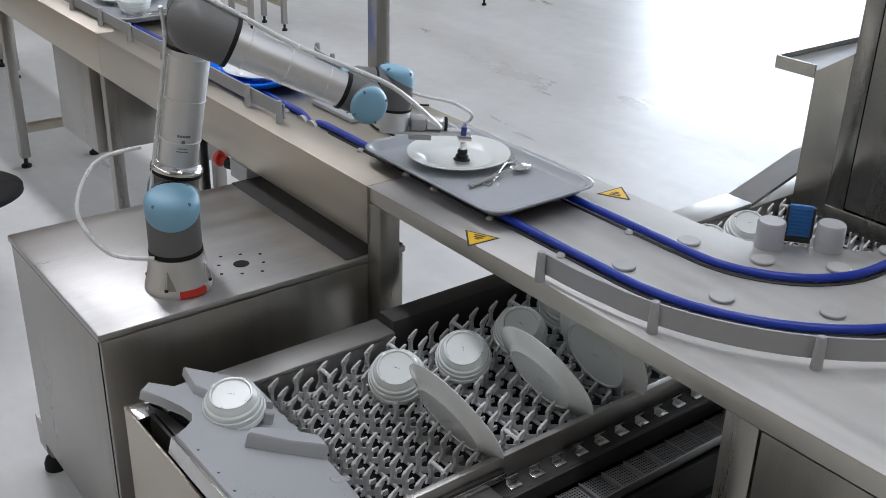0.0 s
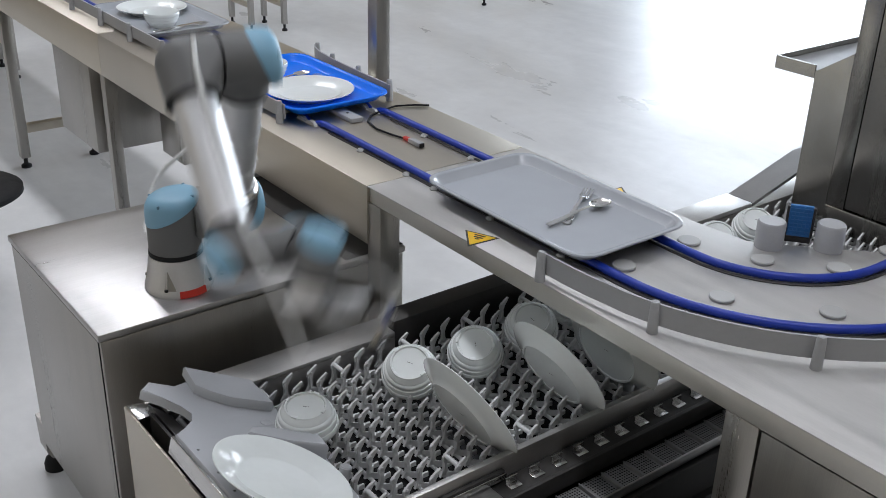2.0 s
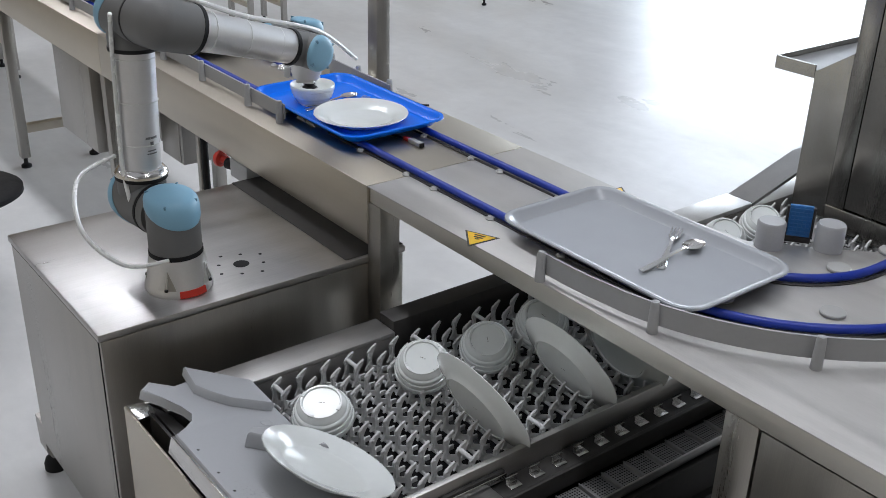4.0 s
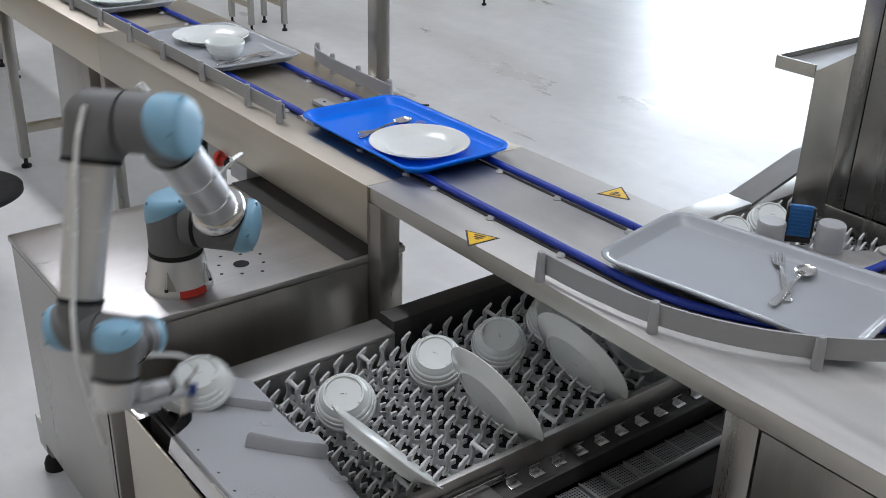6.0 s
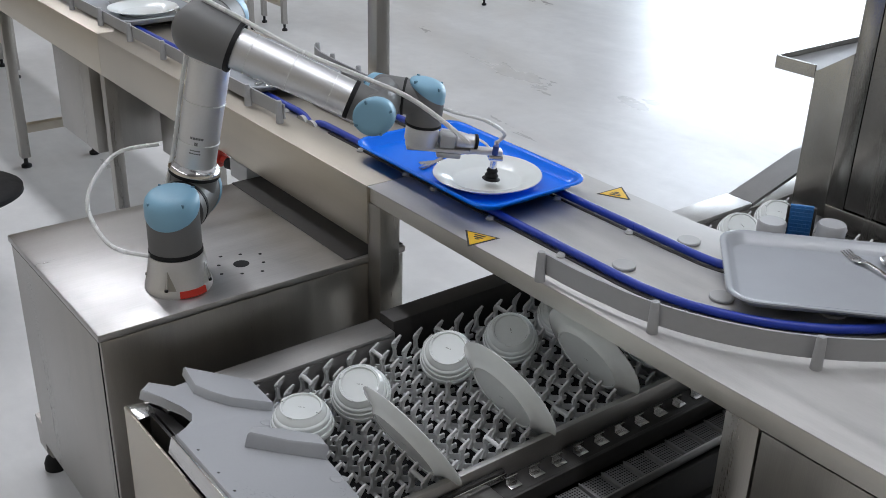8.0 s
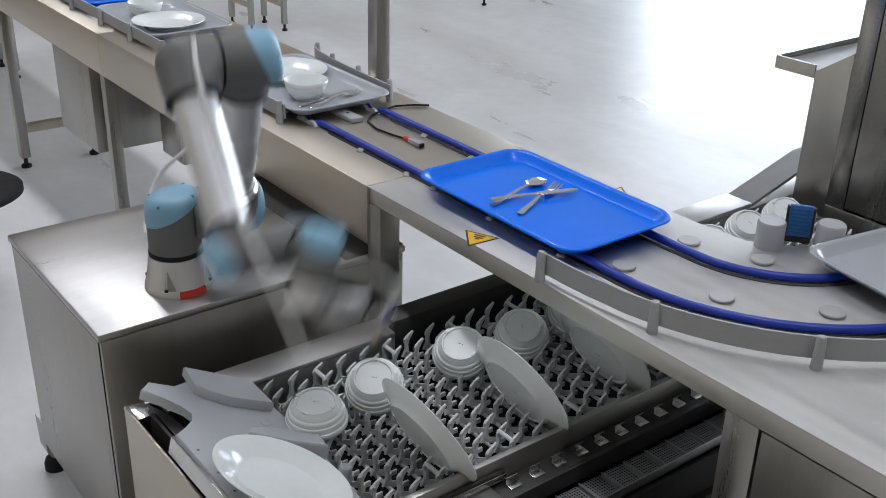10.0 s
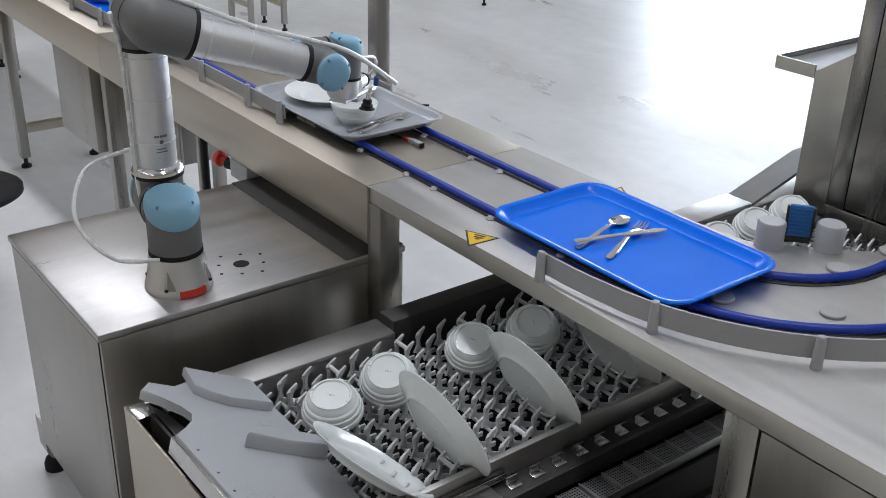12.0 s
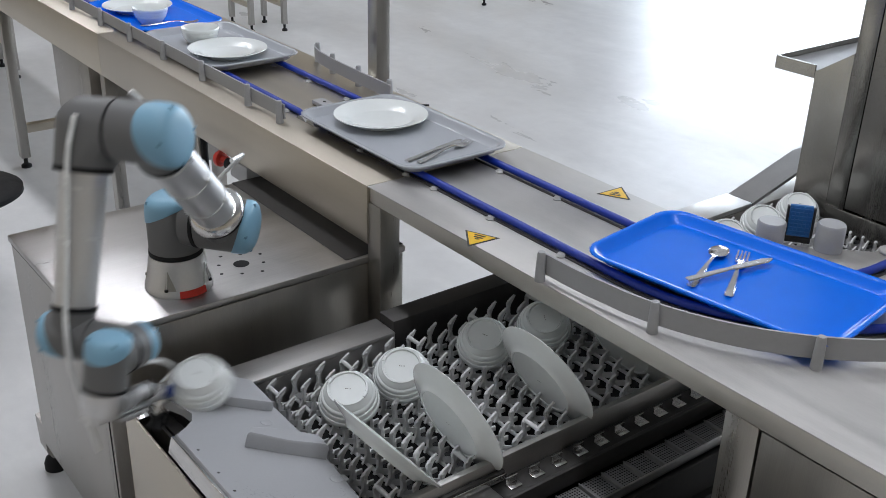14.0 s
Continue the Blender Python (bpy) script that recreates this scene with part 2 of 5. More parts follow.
def clip_mesh():
    """A small white pulley clip beside a belt."""
    bm = bmesh.new()
    lathe(bm, [(0, 0), (0.010, 0), (0.011, 0.002), (0.006, 0.007), (0, 0.0075)], 12)
    return mesh_of("pulley", bm, WHITE_PLASTIC)


def tables():
    t = thing("conveyor_table", "long brushed steel tray conveyor table with deep apron", "conveyor table")
    part("tabletop", bm_box(-9.0, -3.601, FRONT_Y, BACK_Y, TABLE_Z - 0.003, TABLE_Z, 0.0012), STEEL, t)
    part("tabletop", bm_box(-3.599, SEAM_X - 0.001, FRONT_Y, BACK_Y, TABLE_Z - 0.003, TABLE_Z, 0.0012), STEEL, t)
    part("front_apron", bm_box(-9.0, -3.601, FRONT_Y + 0.0005, FRONT_Y + 0.03, TABLE_Z - 0.15, TABLE_Z - 0.0032, 0.001), STEEL, t)
    part("front_apron", bm_box(-3.599, SEAM_X - 0.001, FRONT_Y + 0.0005, FRONT_Y + 0.03, TABLE_Z - 0.15, TABLE_Z - 0.0032, 0.001), STEEL, t)
    part("back_apron", bm_box(-9.0, SEAM_X - 0.001, BACK_Y - 0.03, BACK_Y - 0.0005, TABLE_Z - 0.15, TABLE_Z - 0.0032, 0.001), STEEL, t)
    for x, y in ((-4.893, 1.287), (-4.893, 1.617), (-3.655, 1.29), (-3.655, 1.70)):
        leg = part("leg", bm_box(x - 0.022, x + 0.022, y - 0.022, y + 0.022, 0.05, TABLE_Z - 0.152, 0.003), STEEL_Z, t)
        bm = bmesh.new()
        lathe(bm, [(0, 0), (0.024, 0), (0.024, 0.012), (0.010, 0.02), (0.010, 0.05), (0, 0.05)], 16, Matrix.Translation((x, y, 0)))
        part("foot", bm, BLACK, leg, "black screw foot")
    part("cross_brace", bm_box(-4.913, -4.873, 1.310, 1.594, 0.17, 0.21, 0.003), STEEL, t)
    # round belts that carry the trays, in their dip at the transfer
    for off, s1 in ((-0.1, -2.44), (0.1, -2.44)):
        pts = belt_line(off, -8.9, s1, TABLE_Z + 0.010, 0.5)
        y = pts[0][1]
        pts += [(s1 + 0.03 * k, y, TABLE_Z + 0.010 - 0.004 * k * k) for k in range(1, 4)]
        bm = bmesh.new()
        tube(bm, pts, 0.009, 12)
        part("drive_belt", bm, BELT_BLUE, t, "shiny blue round belt")
    bm = bmesh.new()
    lathe(bm, [(0.020, -0.005), (0.032, -0.005), (0.030, 0.0), (0.032, 0.005), (0.020, 0.005)], 32, turn("X", 90), close=True)
    wheel = mesh_of("end_wheel", bm, WHITE_PLASTIC)
    for x in (-2.395, -2.345):
        for y in (CY - R_MID - 0.115, CY - R_MID + 0.085):
            o = new("end_wheel", wheel)
            o.parent, o.matrix_basis = t, pose(x, y, TABLE_Z - 0.020)
    pulley = clip_mesh()
    for k in range(9):
        for y in (1.385 - 0.018, 1.585 - 0.018):
            o = new("pulley", pulley)
            o.parent, o.matrix_basis = t, pose(-4.2 + 0.215 * k, y, TABLE_Z)
    # gap cover bar
    part("sensor_bar", bm_box(-2.50, -2.29, 1.462, 1.500, TABLE_Z + 0.001, TABLE_Z + 0.014, 0.003), GREY_PLASTIC, t, "grey sensor strip with small screws")
    for x in (-2.46, -2.40, -2.34):
        bm = bmesh.new()
        lathe(bm, [(0.004, 0), (0.004, 0.002), (0, 0.002)], 10, Matrix.Translation((x, 1.481, TABLE_Z + 0.0145)))
        part("screw", bm, DARK, t)

    u = thing("bend_table", "brushed steel table carrying the conveyor bend", "conveyor table")
    bm = bmesh.new()
    prism(bm, [(SEAM_X + 0.001, BEND_Y - 0.006), (-1.40, BEND_Y), (0.6, BEND_Y), (0.6, 4.0), (-1.00, 4.0), (-1.00, 1.925), (-1.09, 1.835), (-1.19, BACK_Y + 0.012), (-1.32, BACK_Y), (SEAM_X + 0.001, BACK_Y)],
          TABLE_Z - 0.003, TABLE_Z, bevel=0.0012)
    part("tabletop", bm, STEEL_TOP, u)
    part("front_apron", bm_box(SEAM_X + 0.001, 0.6, BEND_Y + 0.0005, BEND_Y + 0.03, TABLE_Z - 0.042, TABLE_Z - 0.0032, 0.001), STEEL_EDGE, u)
    part("back_apron", bm_box(SEAM_X + 0.001, -1.32, BACK_Y - 0.03, BACK_Y - 0.0005, TABLE_Z - 0.042, TABLE_Z - 0.0032, 0.001), STEEL, u)
    part("leg", bm_box(-1.900, -1.846, FRONT_Y + 0.005, FRONT_Y + 0.062, 0.0, TABLE_Z - 0.0425, 0.003), STEEL_Z, u)
    part("leg", bm_box(-1.893, -1.838, BACK_Y - 0.065, BACK_Y - 0.005, 0.0, TABLE_Z - 0.0425, 0.003), STEEL_Z, u)
    for off, s0 in ((-0.1, -2.30), (0.1, -2.30)):
        y = CY - R_MID + off
        pts = [(s0 - 0.03 * k, y, TABLE_Z + 0.010 - 0.004 * k * k) for k in (3, 2, 1)] + belt_line(off, s0, 0.9, TABLE_Z + 0.010, 0.04)
        bm = bmesh.new()
        tube(bm, pts, 0.009, 12)
        part("drive_belt", bm, BELT_BLUE, u, "shiny blue round belt")
        bm = bmesh.new()
        tube(bm, [(x, yy, TABLE_Z + 0.0015) for x, yy, z in belt_line(off - 0.014, s0 + 0.04, 0.9, 0, 0.04)], 0.003, 6)
        part("belt_groove", bm, DARK, u, "dark slot beside the belt")
    for k, x in enumerate((-2.10, -1.90, -1.79, -1.585, -1.36)):
        for y in (1.385 - 0.018, 1.585 - 0.018):
            o = new("pulley", pulley)
            o.parent, o.matrix_basis = u, pose(x, y, TABLE_Z)
    bm = bmesh.new()
    lathe(bm, [(0, 0), (0.021, 0), (0.024, 0.002), (0.024, 0.0055), (0.0225, 0.007), (0, 0.007)], 28)
    disc = mesh_of("guide_disc", bm, WHITE_PLASTIC)
    for x, y in ((-1.255, 1.637), (-1.109, 1.691), (-0.996, 1.788), (-1.251, 1.437), (-1.051, 1.492), (-0.893, 1.615), (-0.80, 1.80), (-0.98, 1.95)):
        o = new("guide_disc", disc)
        o.parent, o.matrix_basis = u, pose(x, y, TABLE_Z)

    # panels below the bend
    c = thing("under_cabinet", "brushed steel base cabinet below the bend table", "cabinet")
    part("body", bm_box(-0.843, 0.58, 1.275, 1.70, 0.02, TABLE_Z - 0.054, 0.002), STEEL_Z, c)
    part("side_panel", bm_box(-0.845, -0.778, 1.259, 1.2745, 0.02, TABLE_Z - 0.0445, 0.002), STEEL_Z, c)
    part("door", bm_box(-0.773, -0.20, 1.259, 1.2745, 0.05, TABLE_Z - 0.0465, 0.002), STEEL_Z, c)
    d = thing("drive_cabinet", "dull steel drive housing hung under the conveyor", "cabinet")
    part("body", bm_box(-4.135, -3.745, 1.253, 1.66, 0.428, TABLE_Z - 0.153, 0.003), STEEL_Z, d)
    part("side_flange", bm_box(-4.150, -4.136, 1.265, 1.66, 0.428, TABLE_Z - 0.155, 0.002), STEEL_Z, d)
    d = thing("drive_cabinet", "smaller dull steel box behind a conveyor leg", "cabinet")
    part("body", bm_box(-3.60, -3.44, 1.45, 1.70, 0.443, TABLE_Z - 0.153, 0.003), STEEL_Z, d)
    part("edge_strip", bm_box(-3.438, -3.415, 1.452, 1.70, 0.443, TABLE_Z - 0.154, 0.002), STEEL_Z, d)


def guard_post(bm, x, y, a=0.0, h=0.062):
    m = pose(x, y, TABLE_Z, 0, 0, math.degrees(a))
    vs = lathe(bm, [(0, 0), (0.0105, 0), (0.0105, 0.004), (0.0085, h - 0.006), (0.007, h), (0, h)], 14)
    bmesh.ops.transform(bm, matrix=m, verts=vs)


def guard(name, label, pts, posts, z0=0.012, z1=0.052, inner=0.007):
    """A grey strip on edge with its posts; pts run along the strip."""
    t = thing(name, label, "guide rail", "tray guide rails")
    bm = bmesh.new()
    n = len(pts)
    rows = []
    for i, (x, y) in enumerate(pts):
        xa, ya = pts[max(i - 1, 0)]
        xb, yb = pts[min(i + 1, n - 1)]
        d = Vector((xb - xa, yb - ya)).normalized()
        nx, ny = -d.y * 0.0025, d.x * 0.0025
        rows.append([bm.verts.new((x + s * nx, y + s * ny, TABLE_Z + z)) for s, z in ((-1, z0), (1, z0), (1, z1), (-1, z1))])
    for a, b in zip(rows, rows[1:]):
        for k in range(4):
            bm.faces.new((a[k], a[(k + 1) % 4], b[(k + 1) % 4], b[k]))
    bm.faces.new(rows[0])
    bm.faces.new(list(reversed(rows[-1])))
    part("strip", bm, GREY_PLASTIC, t)
    for x, y in posts:
        bm = bmesh.new()
        guard_post(bm, x, y)
        part("post", bm, GREY_PLASTIC, t)
    return t


def guards():
    guard("guide_rail", "grey plastic tray guide strip on short posts", [(-5.2, 1.316), (-3.8, 1.316), (-2.395, 1.316)],
          [(x, 1.306) for x in (-4.60, -4.30, -4.00, -3.707, -3.44, -3.166, -2.881, -2.587, -2.406)])
    guard("guide_rail", "short grey plastic guide strip with bent end", [(-2.90, 1.715), (-2.87, 1.698), (-2.82, 1.684), (-2.72, 1.672), (-2.56, 1.664), (-2.39, 1.660)],
          [(-2.878, 1.712), (-2.74, 1.682), (-2.58, 1.674), (-2.41, 1.670)])
    arc = [(-1.305, 1.268)]
    for k in range(1, 26):
        a = radians(-97 + 4.2 * k)
        r = 0.568 if k > 3 else 0.566 + 0.003 * (3 - k)
        arc.append((CX + r * math.cos(a), CY + r * math.sin(a)))
    posts = [(-1.303, 1.258), (-1.040, 1.288), (-0.797, 1.425), (-0.655, 1.64)]
    guard("bend_guide_rail", "curved grey plastic guide strip round the conveyor bend", arc, posts, 0.014, 0.056)


def warning_sticker(m, label):
    t = thing("warning_sticker", label, "sticker", "warning stickers", m=m)

    def tri(r, z0, z1):
        bm = bmesh.new()
        prism(bm, [(r * math.cos(radians(a)), r * math.sin(radians(a))) for a in (90, 210, 330)], z0, z1)
        return bm
    part("backing", tri(0.047, 0.0003, 0.0008), INK, t)
    part("field", tri(0.039, 0.0009, 0.0012), YELLOW, t)
    bm = bmesh.new()
    box(bm, -0.013, 0.013, -0.014, -0.009, 0.0013, 0.0016)
    box(bm, -0.011, 0.010, -0.005, 0.000, 0.0013, 0.0016)
    box(bm, -0.004, 0.006, 0.003, 0.008, 0.0013, 0.0016, m=pose(0, 0, 0, 0, 0, 20))
    part("symbol", bm, INK, t)


def cabinet():
    t = thing("robot_cabinet", "brushed steel cabinet with bolt holes in its top", "cabinet")
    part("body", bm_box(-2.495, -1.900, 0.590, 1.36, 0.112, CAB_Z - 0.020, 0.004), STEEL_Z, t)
    part("panel_gap", bm_box(-1.9120, -1.9075, 0.5885, 0.5915, 0.114, CAB_Z - 0.024), BLACK, t, "dark joint between two panels")
    part("panel_gap", bm_box(-2.490, -1.9075, 0.5885, 0.5915, CAB_Z - 0.0235, CAB_Z - 0.0185), BLACK, t, "dark joint below the top sheet")
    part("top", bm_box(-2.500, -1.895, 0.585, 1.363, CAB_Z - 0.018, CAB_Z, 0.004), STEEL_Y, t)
    # Thin dark sheet paints the conveyor's shade on the cabinet top.
    part("rear_shade_strip", bm_box(-2.500, -1.906, 1.196, 1.362, CAB_Z + 0.0005, CAB_Z + 0.0015), DARK, t, "dark strip painting the shade under the conveyor")
    bm = bmesh.new()
    prism(bm, [(0.592, 0.172), (0.640, 0.172), (0.640, 0.052), (0.606, 0.052), (0.594, 0.075)], 0, 0.060, Matrix(((0, 0, 1, -2.556), (1, 0, 0, 0), (0, 1, 0, 0), (0, 0, 0, 1))))
    part("foot_bracket", bm, STEEL_Z, t)
    part("base_rail", bm_box(-2.556, -2.496, 0.641, 1.30, 0.142, 0.172, 0.003), STEEL, t)
    for x, y in ((-2.526, 0.618), (-1.94, 0.63), (-2.526, 1.27), (-1.94, 1.30)):
        bm = bmesh.new()
        lathe(bm, [(0, 0), (0.030, 0), (0.030, 0.02), (0.024, 0.035), (0.012, 0.046), (0.012, 0.052 if x < -2.5 else 0.111), (0, 0.052 if x < -2.5 else 0.111)], 20, Matrix.Translation((x, y, 0)))
        part("foot", bm, BLACK, t, "black levelling foot")
    hx, hy = -2.030, 0.983
    bm = bmesh.new()
    lathe(bm, [(0.019, 0.0006), (0.017, 0.0008), (0, 0.0008)], 28, Matrix.Translation((hx, hy, CAB_Z)))
    part("cable_hole", bm, BLACK, t, "round black cable hole")
    for k in range(8):
        a = radians(20 + 45 * k)
        r = 0.052 if k % 2 else 0.066
        bm = bmesh.new()
        lathe(bm, [(0.0045, 0.0005), (0.004, 0.0007), (0, 0.0007)], 10, Matrix.Translation((hx + r * math.cos(a), hy + r * math.sin(a), CAB_Z)))
        part("bolt_hole", bm, BLACK, t)


BELT_Z = 0.585


def dish_machine():
    t = thing("dish_conveyor", "brushed steel trough of a dishwasher conveyor", "dish conveyor")
    bm = bmesh.new()
    box(bm, -1.770, -1.690, 0.640, 1.19, RIM_Z - 0.012, RIM_Z, 0.003)
    part("rear_rim", bm, STEEL_Y, t)
    part("rear_wall", bm_box(-1.702, -1.692, 0.64, 1.19, 0.48, RIM_Z - 0.0125), STEEL_Y, t)
    part("outer_wall", bm_box(-1.770, -1.760, 0.58, 2.2, 0.10, RIM_Z - 0.0125, 0.002), STEEL_Z, t)
    part("dark_wall", bm_box(-1.759, -1.700, 1.192, 2.20, 0.48, 0.665, 0.003), DARK, t, "dark tunnel wall")
    part("end_panel", bm_box(-1.757, -1.06, 0.575, 0.581, 0.08, RIM_Z, 0.002), STEEL, t)
    bm = bmesh.new()
    box(bm, -1.757, -1.06, 0.5815, 0.600, 0.50, 0.506)
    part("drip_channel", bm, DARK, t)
    # Added dark plate that hides the pegs below the slide.
    part("peg_mask", bm_box(-1.69, -1.206, 0.601, 0.607, 0.46, 0.655), DARK, t)
    part("corner_flap", bm_box(-1.757, -1.70, 0.5815, 0.615, RIM_Z - 0.006, RIM_Z - 0.002, 0.001), CHROME, t)
    part("front_rail", bm_box(-1.205, -1.190, 0.640, 2.2, 0.50, RIM_Z, 0.003), STEEL_Y, t)
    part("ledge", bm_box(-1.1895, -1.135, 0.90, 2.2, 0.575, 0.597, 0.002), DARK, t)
    # Bed and base dark: the unlit depth below the belt is put into colour.
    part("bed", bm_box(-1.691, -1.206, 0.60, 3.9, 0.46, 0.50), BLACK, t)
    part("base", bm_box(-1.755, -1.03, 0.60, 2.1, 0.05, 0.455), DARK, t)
    bm = bmesh.new()
    box(bm, -0.010, 0.010, -0.014, 0.014, 0, 0.003, 0.001)
    box(bm, -0.010, -0.007, -0.014, 0.014, 0.003, 0.016)
    clip = mesh_of("bracket", bm, CHROME)
    for k in range(11):
        o = new("bracket", clip)
        o.parent, o.matrix_basis = t, pose(-1.158, 1.09 + 0.058 * k, 0.5975, 0, 0, 0)
    part("end_cover", bm_box(-1.178, -1.128, 0.80, 1.045, 0.598, 0.604, 0.001), STEEL_Y, t, "dull steel end cover beside the rail")
    part("slot_bar", bm_box(-1.1895, -1.179, 0.80, 1.085, 0.598, 0.622, 0.002), DARK, t)
    part("slot_edge", bm_box(-1.1785, -1.174, 0.80, 1.085, 0.605, 0.618, 0.001), CHROME, t)
    part("cover_strip", bm_box(-1.138, -1.128, 0.9, 2.2, 0.56, 0.60, 0.002), DARK, t)
    # strainer baskets
    for k in range(12):
        y0 = 0.98 + 0.062 * k
        s = part("strainer", bm_box(-1.124, -1.064, y0, y0 + 0.058, 0.549, 0.557, 0.003), DARK_GREY, t, "perforated grey strainer insert")
        bm = bmesh.new()
        for i in range(9):
            for j in range(7):
                x, y = -1.119 + 0.0063 * i, y0 + 0.011 + 0.0064 * j
                lathe(bm, [(0.0021, 0.0002), (0, 0.0004)], 6, Matrix.Translation((x, y, 0.5575)))
        part("perforation", bm, BLACK, s)
        part("ridge", bm_box(-1.124, -1.064, y0 - 0.0005, y0 + 0.0035, 0.5575, 0.5605, 0.001), DARK_GREY, s)
    part("strainer_edge", bm_box(-1.062, -1.057, 0.9, 2.1, 0.545, 0.566, 0.001), STEEL_Y, t)
    # Dark sheet added where there is only unlit void beside the trough.
    part("void_fill", bm_box(-1.056, -1.046, 0.90, 2.1, 0.05, 0.54, 0.002), DARK, t)
    # far side of the table
    part("rear_rim", bm_box(-1.80, -1.705, 2.20, 2.50, RIM_Z - 0.012, RIM_Z + 0.004, 0.003), STEEL_TOP, t)
    bm = bmesh.new()
    prism(bm, [(2.502, 0.636), (2.502, 0.647), (2.80, 0.727), (3.9, 0.727), (3.9, 0.716), (2.80, 0.716)], 0, 0.090, Matrix(((0, 0, 1, -1.795), (1, 0, 0, 0), (0, 1, 0, 0), (0, 0, 0, 1))))
    part("inlet_ramp", bm, STEEL_Y, t)
    part("dark_cover", bm_box(-1.189, -1.03, 2.205, 3.9, 0.50, 0.60, 0.003), DARK, t)
    part("rear_wall", bm_box(-1.80, -1.704, 2.21, 3.9, 0.10, RIM_Z - 0.0125, 0.003), STEEL_Z, t)
    part("front_rail", bm_box(-1.205, -1.190, 2.21, 3.9, 0.50, RIM_Z, 0.003), STEEL_Y, t)


def slide():
    t = thing("dish_slide", "grey plastic dish slide with two raised guides", "slide")
    tilt = Matrix.Translation((0, 0.80, 0.652)) @ turn("X", -15.1) @ Matrix.Diagonal((1, 1.036, 1, 1)) @ Matrix.Translation((0, -0.80, 0))
    bm = bmesh.new()
    prism(bm, [(-1.145, 0.587), (-1.199, 0.796), (-1.396, 0.815), (-1.578, 0.815), (-1.677, 0.808), (-1.737, 0.729), (-1.695, 0.662), (-1.730, 0.621), (-1.699, 0.593),
               (-1.663, 0.619), (-1.620, 0.644), (-1.588, 0.651), (-1.561, 0.639), (-1.539, 0.617), (-1.524, 0.587)], -0.020, 0.0, tilt, 0.004)
    part("plate", bm, RAMP, t)
    for pts, top in ((((-1.744, 0.697), (-1.664, 0.806), (-1.562, 0.802), (-1.599, 0.730), (-1.632, 0.702), (-1.664, 0.684)), 0.021),
                     (((-1.470, 0.703), (-1.447, 0.755), (-1.413, 0.813), (-1.368, 0.808), (-1.405, 0.746), (-1.448, 0.684)), 0.030)):
        bm = bmesh.new()
        prism(bm, pts, 0.0006, top, tilt, 0.005)
        part("guide", bm, RAMP, t)
    part("front_lip", bm_box(-1.524, -1.145, 0.578, 0.5865, -0.038, -0.004, 0.002, tilt), CHROME, t, "thin bright steel lip")
    bm = bmesh.new()
    prism(bm, [(-1.720, 0.612), (-1.545, 0.612), (-1.56, 0.640), (-1.66, 0.632)], 0.50, 0.655)
    part("support", bm, DARK, t)
    for x, y in ((-1.522, 0.769), (-1.303, 0.790)):
        bm = bmesh.new()
        lathe(bm, [(0.013, 0.0004), (0.011, 0.0012), (0.011, 0.0014), (0.009, 0.0008), (0, 0.0008)], 24, tilt @ Matrix.Translation((x, y, 0)))
        part("screw", bm, RAMP, t)
    for x in (-1.46, -1.38, -1.32, -1.26):
        bm = bmesh.new()
        lathe(bm, [(0.003, 0.0004), (0, 0.0008)], 8, tilt @ Matrix.Translation((x, 0.600, 0)))
        part("rivet", bm, DARK, t)


SLIDE_TILT = (Matrix.Translation((0, 0.80, 0.652)) @ turn("X", -15.1) @ Matrix.Translation((0, -0.80, 0)))


def stopper(x, y):
    """A grey pin that rises through the slide to hold a dish."""
    t = thing("stopper_pin", "round grey plastic stopper pin in the dish slide", "stopper", "stopper pins")
    bm = bmesh.new()
    lathe(bm, [(0, -0.02), (0.0115, -0.02), (0.0115, 0.022), (0.0095, 0.0245), (0, 0.025)], 24)
    part("pin", bm, GREY_PLASTIC, t)
    return t, SLIDE_TILT @ Matrix.Translation((x, 0.80 + (y - 0.80) * 1.036, 0))


def peg_mesh():
    """One upright prong: spread foot, thin waisted stem, hooked tip pierced by a pin."""
    bm = bmesh.new()
    side = [(-0.013, 0), (0.013, 0), (0.0050, 0.014), (0.0035, 0.030), (0.0065, 0.040), (0.0185, 0.0590), (0.0165, 0.0610), (0.0040, 0.0540), (-0.0065, 0.0445), (-0.0075, 0.037),
            (-0.0030, 0.028), (-0.0055, 0.014)]
    prism(bm, side, -0.0026, 0.0026, pose(0, 0, 0, 90, 0, 90))
    rib = [(-0.0040, 0.010), (0.0030, 0.010), (0.0010, 0.036), (-0.0035, 0.040)]
    prism(bm, rib, -0.0045, 0.0045, pose(0, 0, 0, 90, 0, 90))
    rod(bm, (-0.0045, 0.0005, 0.0455), (0.0045, 0.0005, 0.0455), 0.0032, seg=8)
    return mesh_of("peg", bm, PEG)


def web_mesh():
    """Bent link plate that joins two neighbouring prongs, with its own short horn."""
    bm = bmesh.new()
    pts = [(0.003, 0.002), (0.014, 0.017), (0.020, 0.020), (0.026, 0.017), (0.037, 0.002)]
    rows = []
    for i, (x, y) in enumerate(pts):
        rows.append([bm.verts.new((x, y + dy, z)) for dy, z in ((-0.0018, -0.004), (0.0018, -0.004), (0.0018, 0.010), (-0.0018, 0.010))])
    for a, b in zip(rows, rows[1:]):
        for k in range(4):
            bm.faces.new((a[k], a[(k + 1) % 4], b[(k + 1) % 4], b[k]))
    bm.faces.new(rows[0])
    bm.faces.new(list(reversed(rows[-1])))
    box(bm, 0.0178, 0.0222, 0.019, 0.034, -0.002, 0.008)
    return mesh_of("link_plate", bm, PEG)


